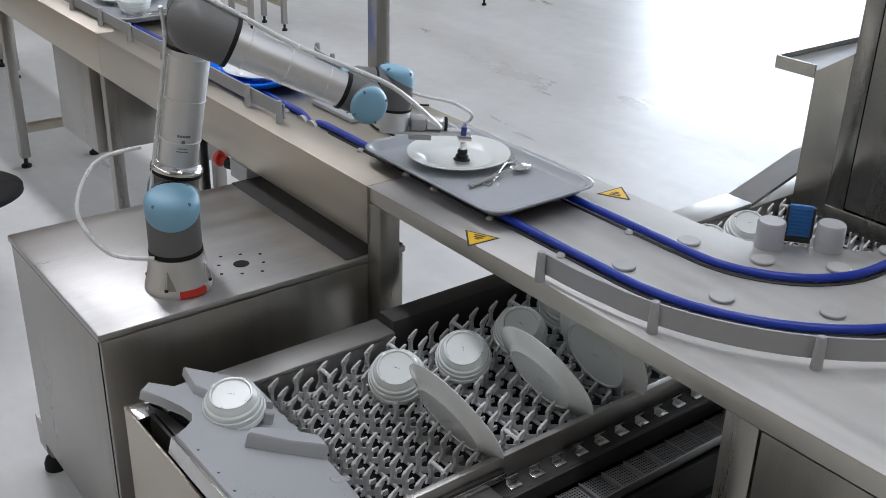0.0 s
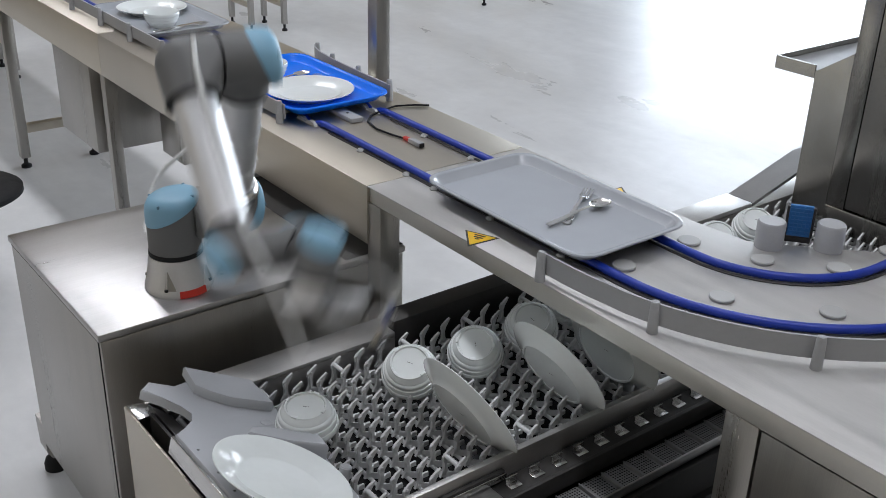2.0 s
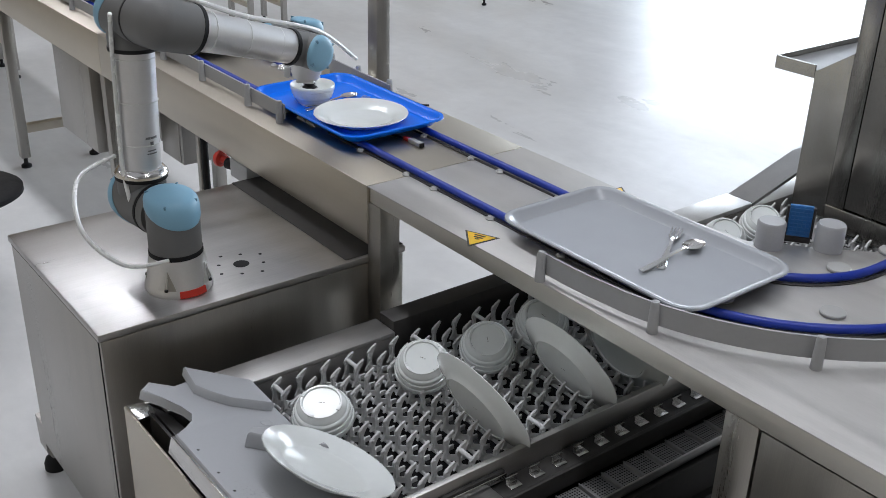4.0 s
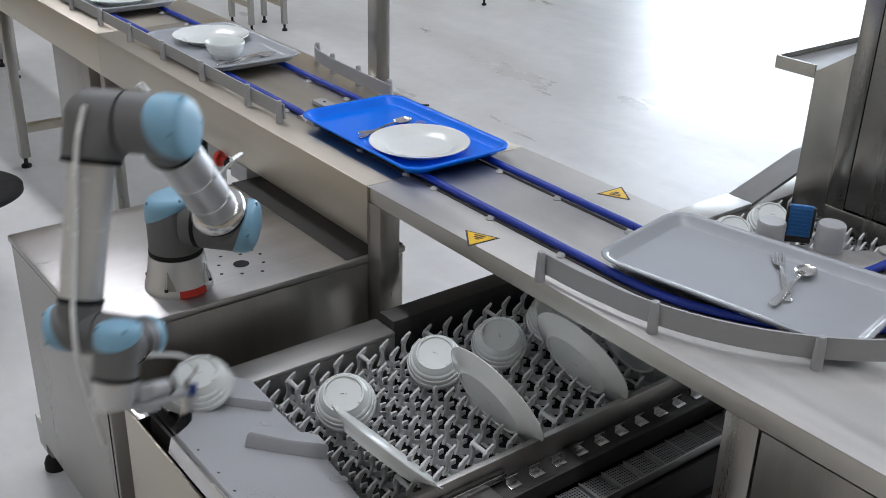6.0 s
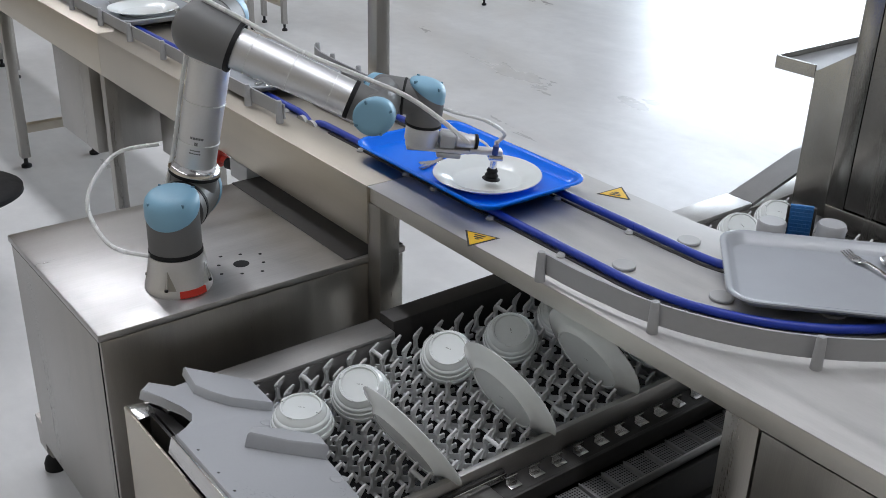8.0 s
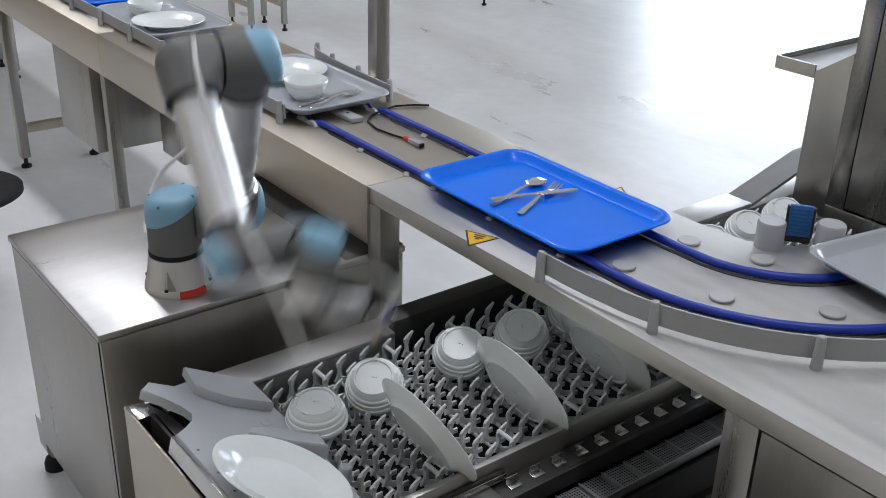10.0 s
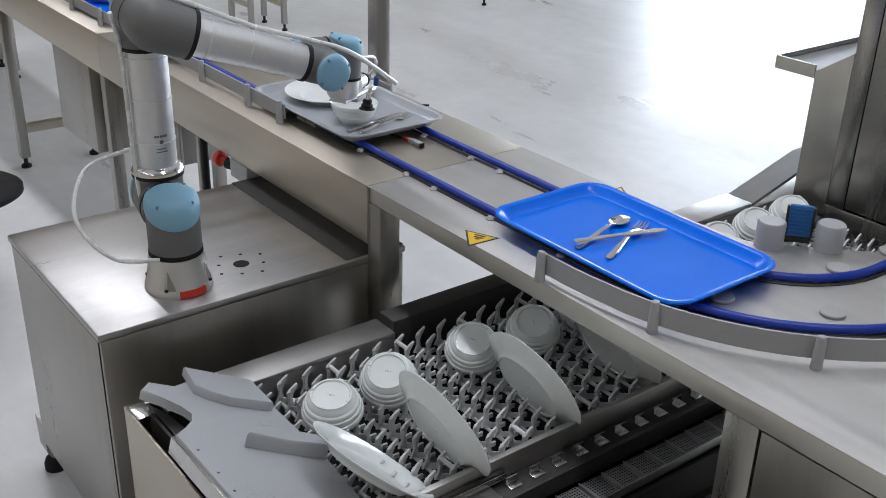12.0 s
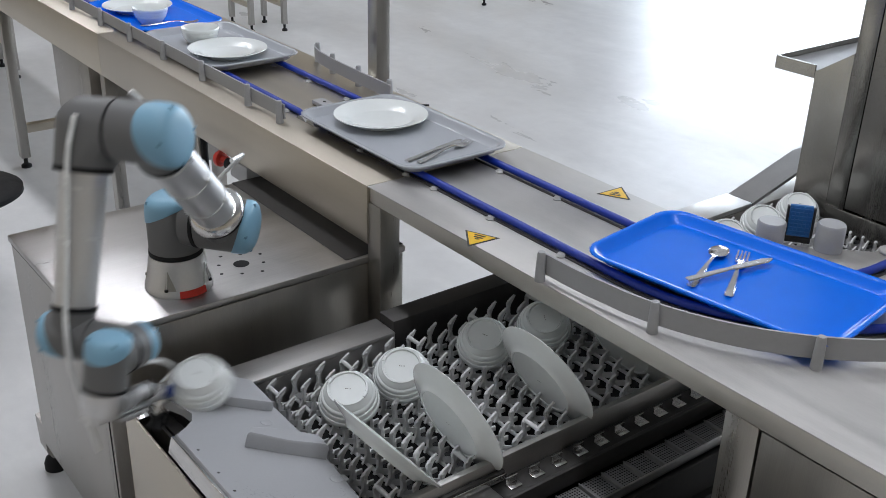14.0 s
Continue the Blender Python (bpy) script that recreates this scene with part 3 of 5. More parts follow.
PEG_X = [-1.671 + 0.040 * i for i in range(12)]
PEG_Y0, PEG_STEP = 0.6194, 0.060


def peg_belt():
    t = thing("peg_belt", "grey plastic peg belt carrying dishes", "conveyor belt")
    peg, web = peg_mesh(), web_mesh()
    bm = bmesh.new()
    rod(bm, (-0.235, 0, -0.004), (0.235, 0, -0.004), 0.0042, seg=10)
    bar = mesh_of("belt_bar", bm, PEG)
    bm = bmesh.new()
    rod(bm, (0.0, 0.0005, 0.0455), (0.040, 0.0005, 0.0455), 0.0050, seg=12, rim=0.001)
    pin = mesh_of("tie_rod", bm, PEG)
    far = bmesh.new()

    def add(name, mesh, x, y, near):
        if near:
            o = new(name, mesh)
            o.parent, o.matrix_basis = t, pose(x, y, BELT_Z)
        else:
            v0 = len(far.verts)
            far.from_mesh(mesh)
            far.verts.ensure_lookup_table()
            bmesh.ops.translate(far, verts=far.verts[v0:], vec=(x, y, BELT_Z))

    for k in range(52):
        y = PEG_Y0 + PEG_STEP * k
        o = new("belt_bar", bar)
        o.parent, o.matrix_basis = t, pose(-1.448, y, BELT_Z)
        near = 0.66 <= y < 1.50
        for i, x in enumerate(PEG_X):
            add("peg", peg, x, y, near)
            if i < 11:
                add("link_plate", web, x, y, near)
        if k % 3 == 0:
            for x in (PEG_X[0], PEG_X[-2]):
                o = new("tie_rod", pin)
                o.parent, o.matrix_basis = t, pose(x, y, BELT_Z)
    o = part("far_peg", far, PEG, t)
    o["kind"] = "stuff"
    return t


def hood():
    t = thing("dishwasher_hood", "tall brushed steel dishwasher inlet hood", "dishwasher")
    Y = 2.60
    bm = bmesh.new()
    prism(bm, [(-1.640, 0.64), (-1.530, 0.64), (-1.530, 1.126), (-1.640, 1.050)], 0, 0.012, Matrix.Translation((0, Y + 0.012, 0)) @ pose(0, 0, 0, 90, 0, 0))
    part("side_sheet", bm, STEEL_HOOD, t)
    part("column", bm_box(-1.528, -1.470, Y - 0.004, Y + 0.5, 0.66, 2.3, 0.003), STEEL_HOOD, t)
    part("door", bm_box(-1.4685, -1.19, Y - 0.004, Y + 0.02, 0.69, 2.2, 0.003), STEEL_HOOD, t)
    part("body", bm_box(-1.468, -1.19, Y + 0.021, Y + 0.9, 0.66, 2.3, 0.003), STEEL_HOOD, t)
    part("sill", bm_box(-1.5275, -1.19, Y - 0.006, Y + 0.02, 0.615, 0.685, 0.003), STEEL_HOOD, t)
    part("side_wall", bm_box(-1.640, -1.628, Y + 0.013, Y + 0.9, 0.64, 1.04, 0.003), STEEL_HOOD, t)
    bm = bmesh.new()
    # Steel floor in dark grey: its dark reflection is put into the colour.
    part("tray_floor", bm_box(-1.769, -1.643, Y + 0.006, Y + 0.60, 1.046, 1.052), DARK_GREY, t)
    box(bm, -1.775, -1.770, Y, Y + 0.60, 1.040, 1.068)
    box(bm, -1.775, -1.642, Y, Y + 0.005, 1.030, 1.068)
    part("drip_tray", bm, STEEL_HOOD, t)


def gauges():
    for x, y, r in ((-1.148, 1.763, 0.0295), (-1.067, 1.855, 0.0295)):
        t = thing("bumper_post", "grey plastic bumper cylinder on the table", "bumper", "bumper posts", m=pose(x, y, TABLE_Z))
        bm = bmesh.new()
        lathe(bm, [(0, 0), (r, 0), (r, 0.055), (r - 0.003, 0.059), (0, 0.059)], 36)
        part("cylinder", bm, GREY_PLASTIC, t)
    t = thing("mesh_sensor", "blue mesh reflector in a dark bracket", "sensor", m=pose(-1.128, 1.832, TABLE_Z, 0, 0, 38))
    part("bracket", bm_box(-0.027, 0.027, -0.006, 0.006, 0, 0.012, 0.002), DARK, t)
    part("post", bm_box(-0.029, -0.024, -0.006, 0.006, 0.0125, 0.080, 0.001), DARK, t)
    part("post", bm_box(0.024, 0.029, -0.006, 0.006, 0.0125, 0.080, 0.001), DARK, t)
    part("panel", bm_box(-0.0235, 0.0235, -0.006, 0.004, 0.014, 0.084, 0.002), BLUE_MESH, t)
    bm = bmesh.new()
    for k in range(8):
        box(bm, -0.022, 0.022, -0.0080, -0.0062, 0.017 + 0.0085 * k, 0.0185 + 0.0085 * k)
        if k < 6:
            box(bm, -0.0205 + 0.0082 * k, -0.0190 + 0.0082 * k, -0.0080, -0.0062, 0.016, 0.082)
    part("mesh", bm, BLUE_MESH, t)


def clutter():
    t = thing("sensor_cable", "thin black sensor cable with a grey plug", "cable")
    bm = bmesh.new()
    z = TABLE_Z + 0.004
    tube(bm, [(-2.30, 1.732, z), (-2.325, 1.70, z), (-2.346, 1.648, z), (-2.333, 1.59, z), (-2.312, 1.54, z), (-2.275, 1.505, z), (-2.21, 1.490, z), (-2.15, 1.498, z), (-2.11, 1.508, z)], 0.0028, 8)
    part("lead", bm, BLACK, t)
    part("plug", bm_box(-2.085, -2.035, 1.502, 1.518, TABLE_Z + 0.0005, TABLE_Z + 0.013, 0.003), GREY_PLASTIC, t, "grey plug")
    part("plug_end", bm_box(-2.0345, -2.030, 1.503, 1.517, TABLE_Z + 0.001, TABLE_Z + 0.012, 0.001), BLACK, t)
    part("plug_collar", bm_box(-2.110, -2.0855, 1.504, 1.516, TABLE_Z + 0.001, TABLE_Z + 0.010, 0.002), RED, t, "red collar")
    e = thing("emergency_stop", "red mushroom emergency stop button on a small grey box", "switch")
    bm = bmesh.new()
    lathe(bm, [(0, 0), (0.012, 0), (0.012, 0.018), (0.024, 0.022), (0.024, 0.032), (0.020, 0.038), (0, 0.039)], 24, pose(-2.655, 1.262, 0.742, 0, -90, 20))
    part("button", bm, RED, e)
    bm = bmesh.new()
    lathe(bm, [(0, 0), (0.016, 0), (0.016, 0.03), (0, 0.03)], 20, pose(-2.605, 1.262, 0.742, 0, -90, 20))
    part("collar", bm, BLACK, e)
    part("box", bm_box(-2.605, -2.50, 1.245, 1.33, 0.715, 0.7695, 0.004), GREY_PLASTIC, e)
    p = thing("cable_conduit", "upright conduit pipes below the conveyor", "pipe")
    for dx, mat in ((0.0, STEEL_Z), (0.035, BLACK)):
        bm = bmesh.new()
        rod(bm, (-3.06 + dx, 1.36, 0.0), (-3.06 + dx, 1.36, 0.768), 0.012, seg=14)
        part("pipe", bm, mat, p)
    q = thing("steel_post", "square brushed steel post behind the conveyor", "post")
    part("post", bm_box(-2.667, -2.617, 1.765, 1.815, 0, 2.6, 0.003), STEEL_Z, q)
    s = thing("stool", "round black stool seat on a steel stem", "stool", m=pose(-3.604, 0.731, 0))
    bm = bmesh.new()
    lathe(bm, [(0, 0.42), (0.175, 0.42), (0.19, 0.43), (0.19, 0.445), (0.175, 0.455), (0, 0.458)], 36)
    part("seat", bm, BLACK, s)
    bm = bmesh.new()
    lathe(bm, [(0, 0), (0.05, 0), (0.05, 0.012), (0.03, 0.02), (0.025, 0.4195), (0, 0.4195)], 24)
    part("stem", bm, STEEL_Z, s)
    # trestles at the far end of the hall
    for k, (x, y) in enumerate(((-6.98, 3.435), (-6.89, 3.65), (-6.70, 1.71), (-6.50, 5.43))):
        w = thing("steel_trestle", "far steel table trestle with black feet", "table", "far trestles", m=pose(x, y, 0))
        for dx in (0.0, 0.30) if k != 3 else (0.0, -0.30):
            leg = part("leg", bm_box(dx - 0.018, dx + 0.018, -0.018, 0.018, 0.05, 0.85, 0.003), STEEL_Z, w)
            bm = bmesh.new()
            lathe(bm, [(0, 0), (0.02, 0), (0.02, 0.012), (0.009, 0.02), (0.009, 0.05), (0, 0.05)], 12, Matrix.Translation((dx, 0, 0)))
            part("foot", bm, BLACK, leg)
        a, b = (0.018, 0.282) if k != 3 else (-0.282, -0.018)
        part("brace", bm_box(a, b, -0.014, 0.014, 0.17, 0.20, 0.002), STEEL, w)
        part("top", bm_box(a - 0.06, b + 0.06, -0.30, 0.30, 0.851, 0.88, 0.003), STEEL, w)


# ---- robot arm ----
A2, A3, D1, D4, D5, D6 = 0.425, 0.392, 0.165, 0.132, 0.090, 0.103
UO = 0.128
CUP = Vector((0.172, -0.003, 0.071))
ROBOT_BASE = pose(-2.016, 0.820, CAB_Z)


def arm_links(q):
    """Poses of the six moving links in the base's space."""
    a1 = turn("Z", q[0]) @ Matrix.Translation((0, 0, D1)) @ turn("X", 90)
    a2 = a1 @ turn("Z", q[1])
    a3 = a2 @ Matrix.Translation((-A2, 0, 0)) @ turn("Z", q[2])
    a4 = a3 @ Matrix.Translation((-A3, 0, 0)) @ turn("Z", q[3]) @ Matrix.Translation((0, 0, D4)) @ turn("X", 90)
    a5 = a4 @ turn("Z", q[4]) @ Matrix.Translation((0, 0, D5)) @ turn("X", -90)
    a6 = a5 @ turn("Z", q[5]) @ Matrix.Translation((0, 0, D6))
    return a1, a2, a3, a4, a5, a6


def zcyl(bm, z0, z1, r, m=None, round_lo=0.0, round_hi=0.0, seg=36):
    prof = [(0, z0)]
    if round_lo:
        prof += [(r - round_lo * (1 - math.sin(radians(a))), z0 + round_lo * (1 - math.cos(radians(a)))) for a in (0, 30, 60, 90)]
    else:
        prof += [(r, z0)]
    if round_hi:
        prof += [(r - round_hi * (1 - math.cos(radians(a))), z1 - round_hi * (1 - math.sin(radians(a)))) for a in (0, 30, 60, 90)]
    else:
        prof += [(r, z1)]
    prof += [(0, z1)]
    lathe(bm, prof, seg, m)


LEAN = math.tan(radians(26))


def housing(bm, length, r, m, port=True):
    """Joint body along +z from -length to its slanted end at 0; the port lies towards +x."""
    seg = 40
    lo = [bm.verts.new((r * math.cos(2 * math.pi * i / seg), r * math.sin(2 * math.pi * i / seg), -length)) for i in range(seg)]
    hi = [bm.verts.new((v.co.x, v.co.y, LEAN * v.co.x + 0.26 * r)) for v in lo]
    for i in range(seg):
        f = bm.faces.new((lo[i], lo[(i + 1) % seg], hi[(i + 1) % seg], hi[i]))
        f.smooth = True
    bm.faces.new(list(reversed(lo)))
    bm.faces.new(hi)
    bmesh.ops.transform(bm, matrix=m, verts=lo + hi)


def cap(parent, r, m, label="light blue joint cap"):
    """A slanted domed cap with notches on a housing's end."""
    bm = bmesh.new()
    h = r * 0.70
    prof = [(r * 1.012, 0), (r * 1.03, 0.003), (r * 1.025, h * 0.45), (r * 0.99, h * 0.66), (r * 0.90, h * 0.83), (r * 0.76, h * 0.93), (r * 0.5, h * 0.98), (0, h)]
    vs = lathe(bm, prof, 44)
    for v in vs:
        u = min(1.0, v.co.z / h)
        v.co.z += 0.26 * r + v.co.x * LEAN * (1 - 0.80 * u)
    bmesh.ops.transform(bm, matrix=m, verts=vs)
    c = part("cap", bm, BLUE_CAP, parent, label)
    for k in range(4):
        a = radians(45 + 90 * k)
        x, y = r * 0.93 * math.cos(a), r * 0.93 * math.sin(a)
        bm = bmesh.new()
        box(bm, -0.0040, 0.0040, -0.0024, 0.0024, -0.0035, 0.0035, 0.001, m @ Matrix.Translation((x * 0.97, y * 0.97, 0.26 * r + h * 0.78 + x * LEAN * 0.36)) @ turn("Z", math.degrees(a)))
        part("notch", bm, CAP_DARK, c)
    return c


def ring(parent, z, r, m=None, mat=None, h=0.010, name="seal_ring"):
    bm = bmesh.new()
    lathe(bm, [(r - 0.004, 0), (r, 0.001), (r, h - 0.001), (r - 0.004, h)], 36, (m or Matrix.Identity(4)) @ Matrix.Translation((0, 0, z)), close=True)
    return part(name, bm, mat or BLACK, parent)


def hose(parent, pts, r=0.005):
    bm = bmesh.new()
    ps = [Vector(p) for p in pts]
    fine = []
    for i in range(len(ps) - 1):
        p0, p1, p2, p3 = ps[max(i - 1, 0)], ps[i], ps[i + 1], ps[min(i + 2, len(ps) - 1)]
        for k in range(6):
            u = k / 6
            fine.append(0.5 * (2 * p1 + (p2 - p0) * u + (2 * p0 - 5 * p1 + 4 * p2 - p3) * u * u + (3 * p1 - p0 - 3 * p2 + p3) * u ** 3))
    fine.append(ps[-1])
    tube(bm, fine, r, 8)
    return part("hose", bm, HOSE, parent, "clear vacuum hose")


def robot():
    root = thing("industrial_robot", "grey and silver robot arm with light blue caps and suction gripper", "robot arm", m=ROBOT_BASE)
    # foot
    bm = bmesh.new()
    lathe(bm, [(0, 0), (0.0745, 0), (0.0755, 0.004), (0.074, 0.014), (0.068, 0.024), (0.062, 0.075), (0.060, 0.083), (0, 0.083)], 48)
    base = part("base", bm, ALU, root)
    smooth(base, 30)
    for k in range(4):
        a = 45 + 90 * k
        for side in (-1, 1):
            # raised wedges beside the rib; darker steel on one paints a hollow's shade
            bm = bmesh.new()
            ring_a, tip = [], []
            lo, hi = 0.0185, 0.062
            for u in (2.5, 17):
                ang = radians(a + side * u)
                ring_a.append(Vector((0.0722 * math.cos(ang), 0.0722 * math.sin(ang), lo)))
            ang = radians(a + side * 2.0)
            tip = Vector((0.0650 * math.cos(ang), 0.0650 * math.sin(ang), hi))
            inner = [Vector((p.x * 0.9, p.y * 0.9, p.z)) for p in (*ring_a, tip)]
            vs = [bm.verts.new(p) for p in (*ring_a, tip, *inner)]
            for f in ((0, 1, 2), (5, 4, 3), (0, 3, 4, 1), (1, 4, 5, 2), (2, 5, 3, 0)):
                bm.faces.new([vs[x] for x in f])
            bmesh.ops.recalc_face_normals(bm, faces=bm.faces)
            part("hollow_shade_panel", bm, STEEL_Z if side > 0 else ALU, base)
        bm = bmesh.new()
        prism(bm, [(0.060, 0.012), (0.0745, 0.012), (0.0650, 0.064)], -0.0018, 0.0018, turn("Z", a) @ turn("X", 90))
        part("gusset", bm, ALU, base)
        bm = bmesh.new()
        zcyl(bm, 0.018, 0.0225, 0.0042, turn("Z", a) @ Matrix.Translation((0.0735, 0, 0)), seg=12)
        part("bolt", bm, BLACK, base)
    bm = bmesh.new()
    vs = lathe(bm, [(0.0765, 0.002), (0.0780, 0.002), (0.0755, 0.018), (0.0735, 0.018)], 96, close=True)
    keep = [v for v in vs if -24 <= math.degrees(math.atan2(v.co.y, v.co.x)) <= 30]
    bmesh.ops.delete(bm, geom=[v for v in vs if v not in keep], context="VERTS")
    part("red_tag", bm, RED, base, "red cover strip on the foot")

    # link 1: shoulder, frame z = second axis, y = up
    up = turn("X", -90) @ turn("Z", -90)
    m1 = Matrix.Translation((0, 0.004, 0)) @ Matrix(((0, 1, 0, 0), (0, 0, 1, 0), (1, 0, 0, 0), (0, 0, 0, 1)))
    bm = bmesh.new()
    housing(bm, D1 - 0.094 + 0.004, 0.0585, m1)
    zcyl(bm, 0.036, 0.066, 0.0575)
    l1 = part("shoulder", bm, GREY_HOUSING, root)
    ring(l1, -D1 + 0.083, 0.0600, up, h=0.012)
    ring(l1, 0.062, 0.0590, h=0.009)
    cap(l1, 0.0585, m1)
    hose(l1, [(0.045, -0.075, -0.045), (0.14, -0.06, -0.03), (0.20, 0.02, 0.02), (0.16, 0.10, 0.10), (0.06, 0.125, 0.12)], 0.005)

    # link 2: upper arm along -x
    ax = Matrix.Translation((0, 0, UO)) @ turn("Y", -90)
    m2 = Matrix.Translation((0, 0, UO + 0.012)) @ turn("Z", 180)
    m2e = Matrix.Translation((-A2, 0, UO + 0.012))
    bm = bmesh.new()
    housing(bm, UO + 0.012 - 0.073, 0.0585, m2)
    zcyl(bm, 0.0, 0.066, 0.0540, ax)
    l2 = part("upper_arm", bm, GREY_HOUSING, root)
    bm = bmesh.new()
    housing(bm, UO + 0.012 - 0.073, 0.0575, m2e)
    zcyl(bm, A2 - 0.070, A2, 0.0520, ax)
    part("elbow_housing", bm, GREY_HOUSING, l2)
    bm = bmesh.new()
    lathe(bm, [(0.046, 0.078), (0.0455, 0.078), (0.0455, A2 - 0.072), (0.044, A2 - 0.072)], 40, ax)
    part("tube", bm, ALU, l2, "satin aluminium tube")
    bm = bmesh.new()
    lathe(bm, [(0.0455, 0.086), (0.050, 0.084), (0.059, 0.074), (0.060, 0.068), (0.055, 0.066)], 40, ax)
    part("collar", bm, CHROME, l2, "polished collar")
    ring(l2, 0.058, 0.0585, ax, h=0.010)
    ring(l2, A2 - 0.078, 0.0530, ax, h=0.010)
    for z in (0.14, 0.235, 0.33):
        ring(l2, z, 0.0475, ax, HOSE, 0.004, "hose_tie")
        bm = bmesh.new()
        box(bm, -0.006, 0.006, -0.004, 0.004, z - 0.003, z + 0.007, 0.001, ax @ Matrix.Translation((0.047, 0, 0)))
        part("tie_lug", bm, HOSE, l2)
    cap(l2, 0.0585, m2)
    cap(l2, 0.0575, m2e)
    hose(l2, [(-0.02, 0.050, UO - 0.035), (-0.10, 0.051, UO - 0.012), (-0.25, 0.052, UO - 0.01), (-0.36, 0.054, UO - 0.012), (-0.44, 0.072, UO - 0.05)], 0.005)
    # printing on the tube
    for k, (z, w, h) in enumerate(((0.160, 0.030, 0.005), (0.147, 0.008, 0.008), (0.131, 0.022, 0.0025), (0.124, 0.026, 0.0025))):
        bm = bmesh.new()
        for i in range(5):
            a = radians(-172 + (i - 2) * w / 0.046 * 57.3 / 5)
            vs = box(bm, -w / 12, w / 12, -0.0004, 0.0004, -h / 2, h / 2)
            bmesh.ops.transform(bm, matrix=ax @ Matrix.Translation((0.0461 * math.cos(a), 0.0461 * math.sin(a), z)) @ turn("Z", math.degrees(a) + 90), verts=vs)
        part("print", bm, TUBE_INK, l2, "small unreadable print")

    # link 3: forearm along -x
    fx = Matrix.Translation((0, 0, 0.007)) @ turn("Y", -90)
    bm = bmesh.new()
    zcyl(bm, 0.050, 0.068, 0.0570)
    bmesh.ops.create_uvsphere(bm, u_segments=40, v_segments=24, radius=0.0560, matrix=Matrix.Translation((0, 0, 0.009)))
    zcyl(bm, 0.050, 0.074, 0.0530, fx)
    corners = [v.co.copy() for v in bm.verts]
    bm.free()
    bm = bmesh.new()
    for p in corners:
        bm.verts.new(p)
    hull = bmesh.ops.convex_hull(bm, input=bm.verts[:])
    bmesh.ops.delete(bm, geom=list({g for g in hull["geom_interior"] + hull["geom_unused"] if isinstance(g, bmesh.types.BMVert)}), context="VERTS")
    l3 = part("forearm", bm, GREY_HOUSING, root)
    smooth(l3, 50)
    m3 = Matrix.Translation((-A3, 0, -0.010)) @ turn("X", 180)
    bm = bmesh.new()
    housing(bm, 0.060, 0.0410, m3)
    zcyl(bm, A3 - 0.052, A3, 0.0395, fx)
    part("wrist_housing", bm, GREY_HOUSING, l3)
    bm = bmesh.new()
    lathe(bm, [(0.044, 0.082), (0.0435, 0.082), (0.0385, A3 - 0.060), (0.036, A3 - 0.060)], 40, fx)
    part("tube", bm, ALU, l3, "satin aluminium tube")
    ring(l3, 0.072, 0.0540, fx, h=0.011)
    ring(l3, A3 - 0.062, 0.0415, fx, h=0.011)
    ring(l3, 0.066, 0.0575, h=0.006)
    for z in (0.11, 0.20, 0.29):
        ring(l3, z, 0.0445 - 0.005 * (z - 0.1) / 0.2, fx, HOSE, 0.004, "hose_tie")
    cap(l3, 0.0410, m3)
    hose(l3, [(0.02, 0.062, 0.02), (-0.06, 0.060, 0.01), (-0.20, 0.048, 0.012), (-0.34, 0.049, 0.02), (-0.43, 0.046, 0.035), (-0.51, 0.026, 0.055), (-0.60, -0.006, 0.075)], 0.0055)

    # link 4: first wrist, its z = fifth axis, port towards -y
    m4 = Matrix.Translation((0, 0, -0.006)) @ turn("X", 180) @ turn("Z", 90)
    bm = bmesh.new()
    housing(bm, 0.046, 0.0400, m4)
    zcyl(bm, 0.0, 0.080, 0.0395, turn("X", 90))
    l4 = part("wrist", bm, GREY_HOUSING, root)
    ring(l4, 0.038, 0.0410, h=0.007)
    cap(l4, 0.0400, m4)

    # link 5: second wrist, its z = sixth axis, port towards +y
    m5 = Matrix.Translation((0, 0, -0.006)) @ turn("X", 180) @ turn("Z", -90)
    bm = bmesh.new()
    housing(bm, 0.060, 0.0395, m5)
    zcyl(bm, 0.0, 0.046, 0.0390, turn("X", -90))
    l5 = part("wrist", bm, GREY_HOUSING, root)
    ring(l5, 0.050, 0.0405, h=0.008)
    cap(l5, 0.0395, m5)

    # link 6: flange and gripper
    bm = bmesh.new()
    lathe(bm, [(0, -0.044), (0.0370, -0.044), (0.0375, -0.012), (0.0345, -0.008), (0.0345, 0.0), (0, 0.0)], 36)
    l6 = part("tool_flange", bm, ALU, root)
    part("mount_plate", bm_box(-0.032, 0.110, -0.022, 0.022, 0.0005, 0.008, 0.002), ALU, l6)
    part("valve_block", bm_box(0.040, 0.076, -0.020, 0.020, -0.030, 0.0, 0.005), GREY_PLASTIC, l6, "grey valve block")
    bm = bmesh.new()
    rod(bm, (0.0765, 0.0, -0.016), (0.120, 0.0, -0.016), 0.0165, seg=28, rim=0.002)
    part("ejector_barrel", bm, ALU, l6, "dull grey vacuum barrel")
    bm = bmesh.new()
    rod(bm, (0.1205, 0.0, -0.016), (0.127, 0.0, -0.016), 0.0175, seg=28, rim=0.001)
    part("barrel_ring", bm, BLACK, l6)
    part("manifold", bm_box(0.034, 0.104, -0.058, -0.0225, -0.014, 0.012, 0.002), ALU, l6, "silver valve manifold")
    part("manifold_seal", bm_box(0.050, 0.053, -0.0588, -0.0220, -0.0148, 0.0128, 0.0005), BLACK, l6)
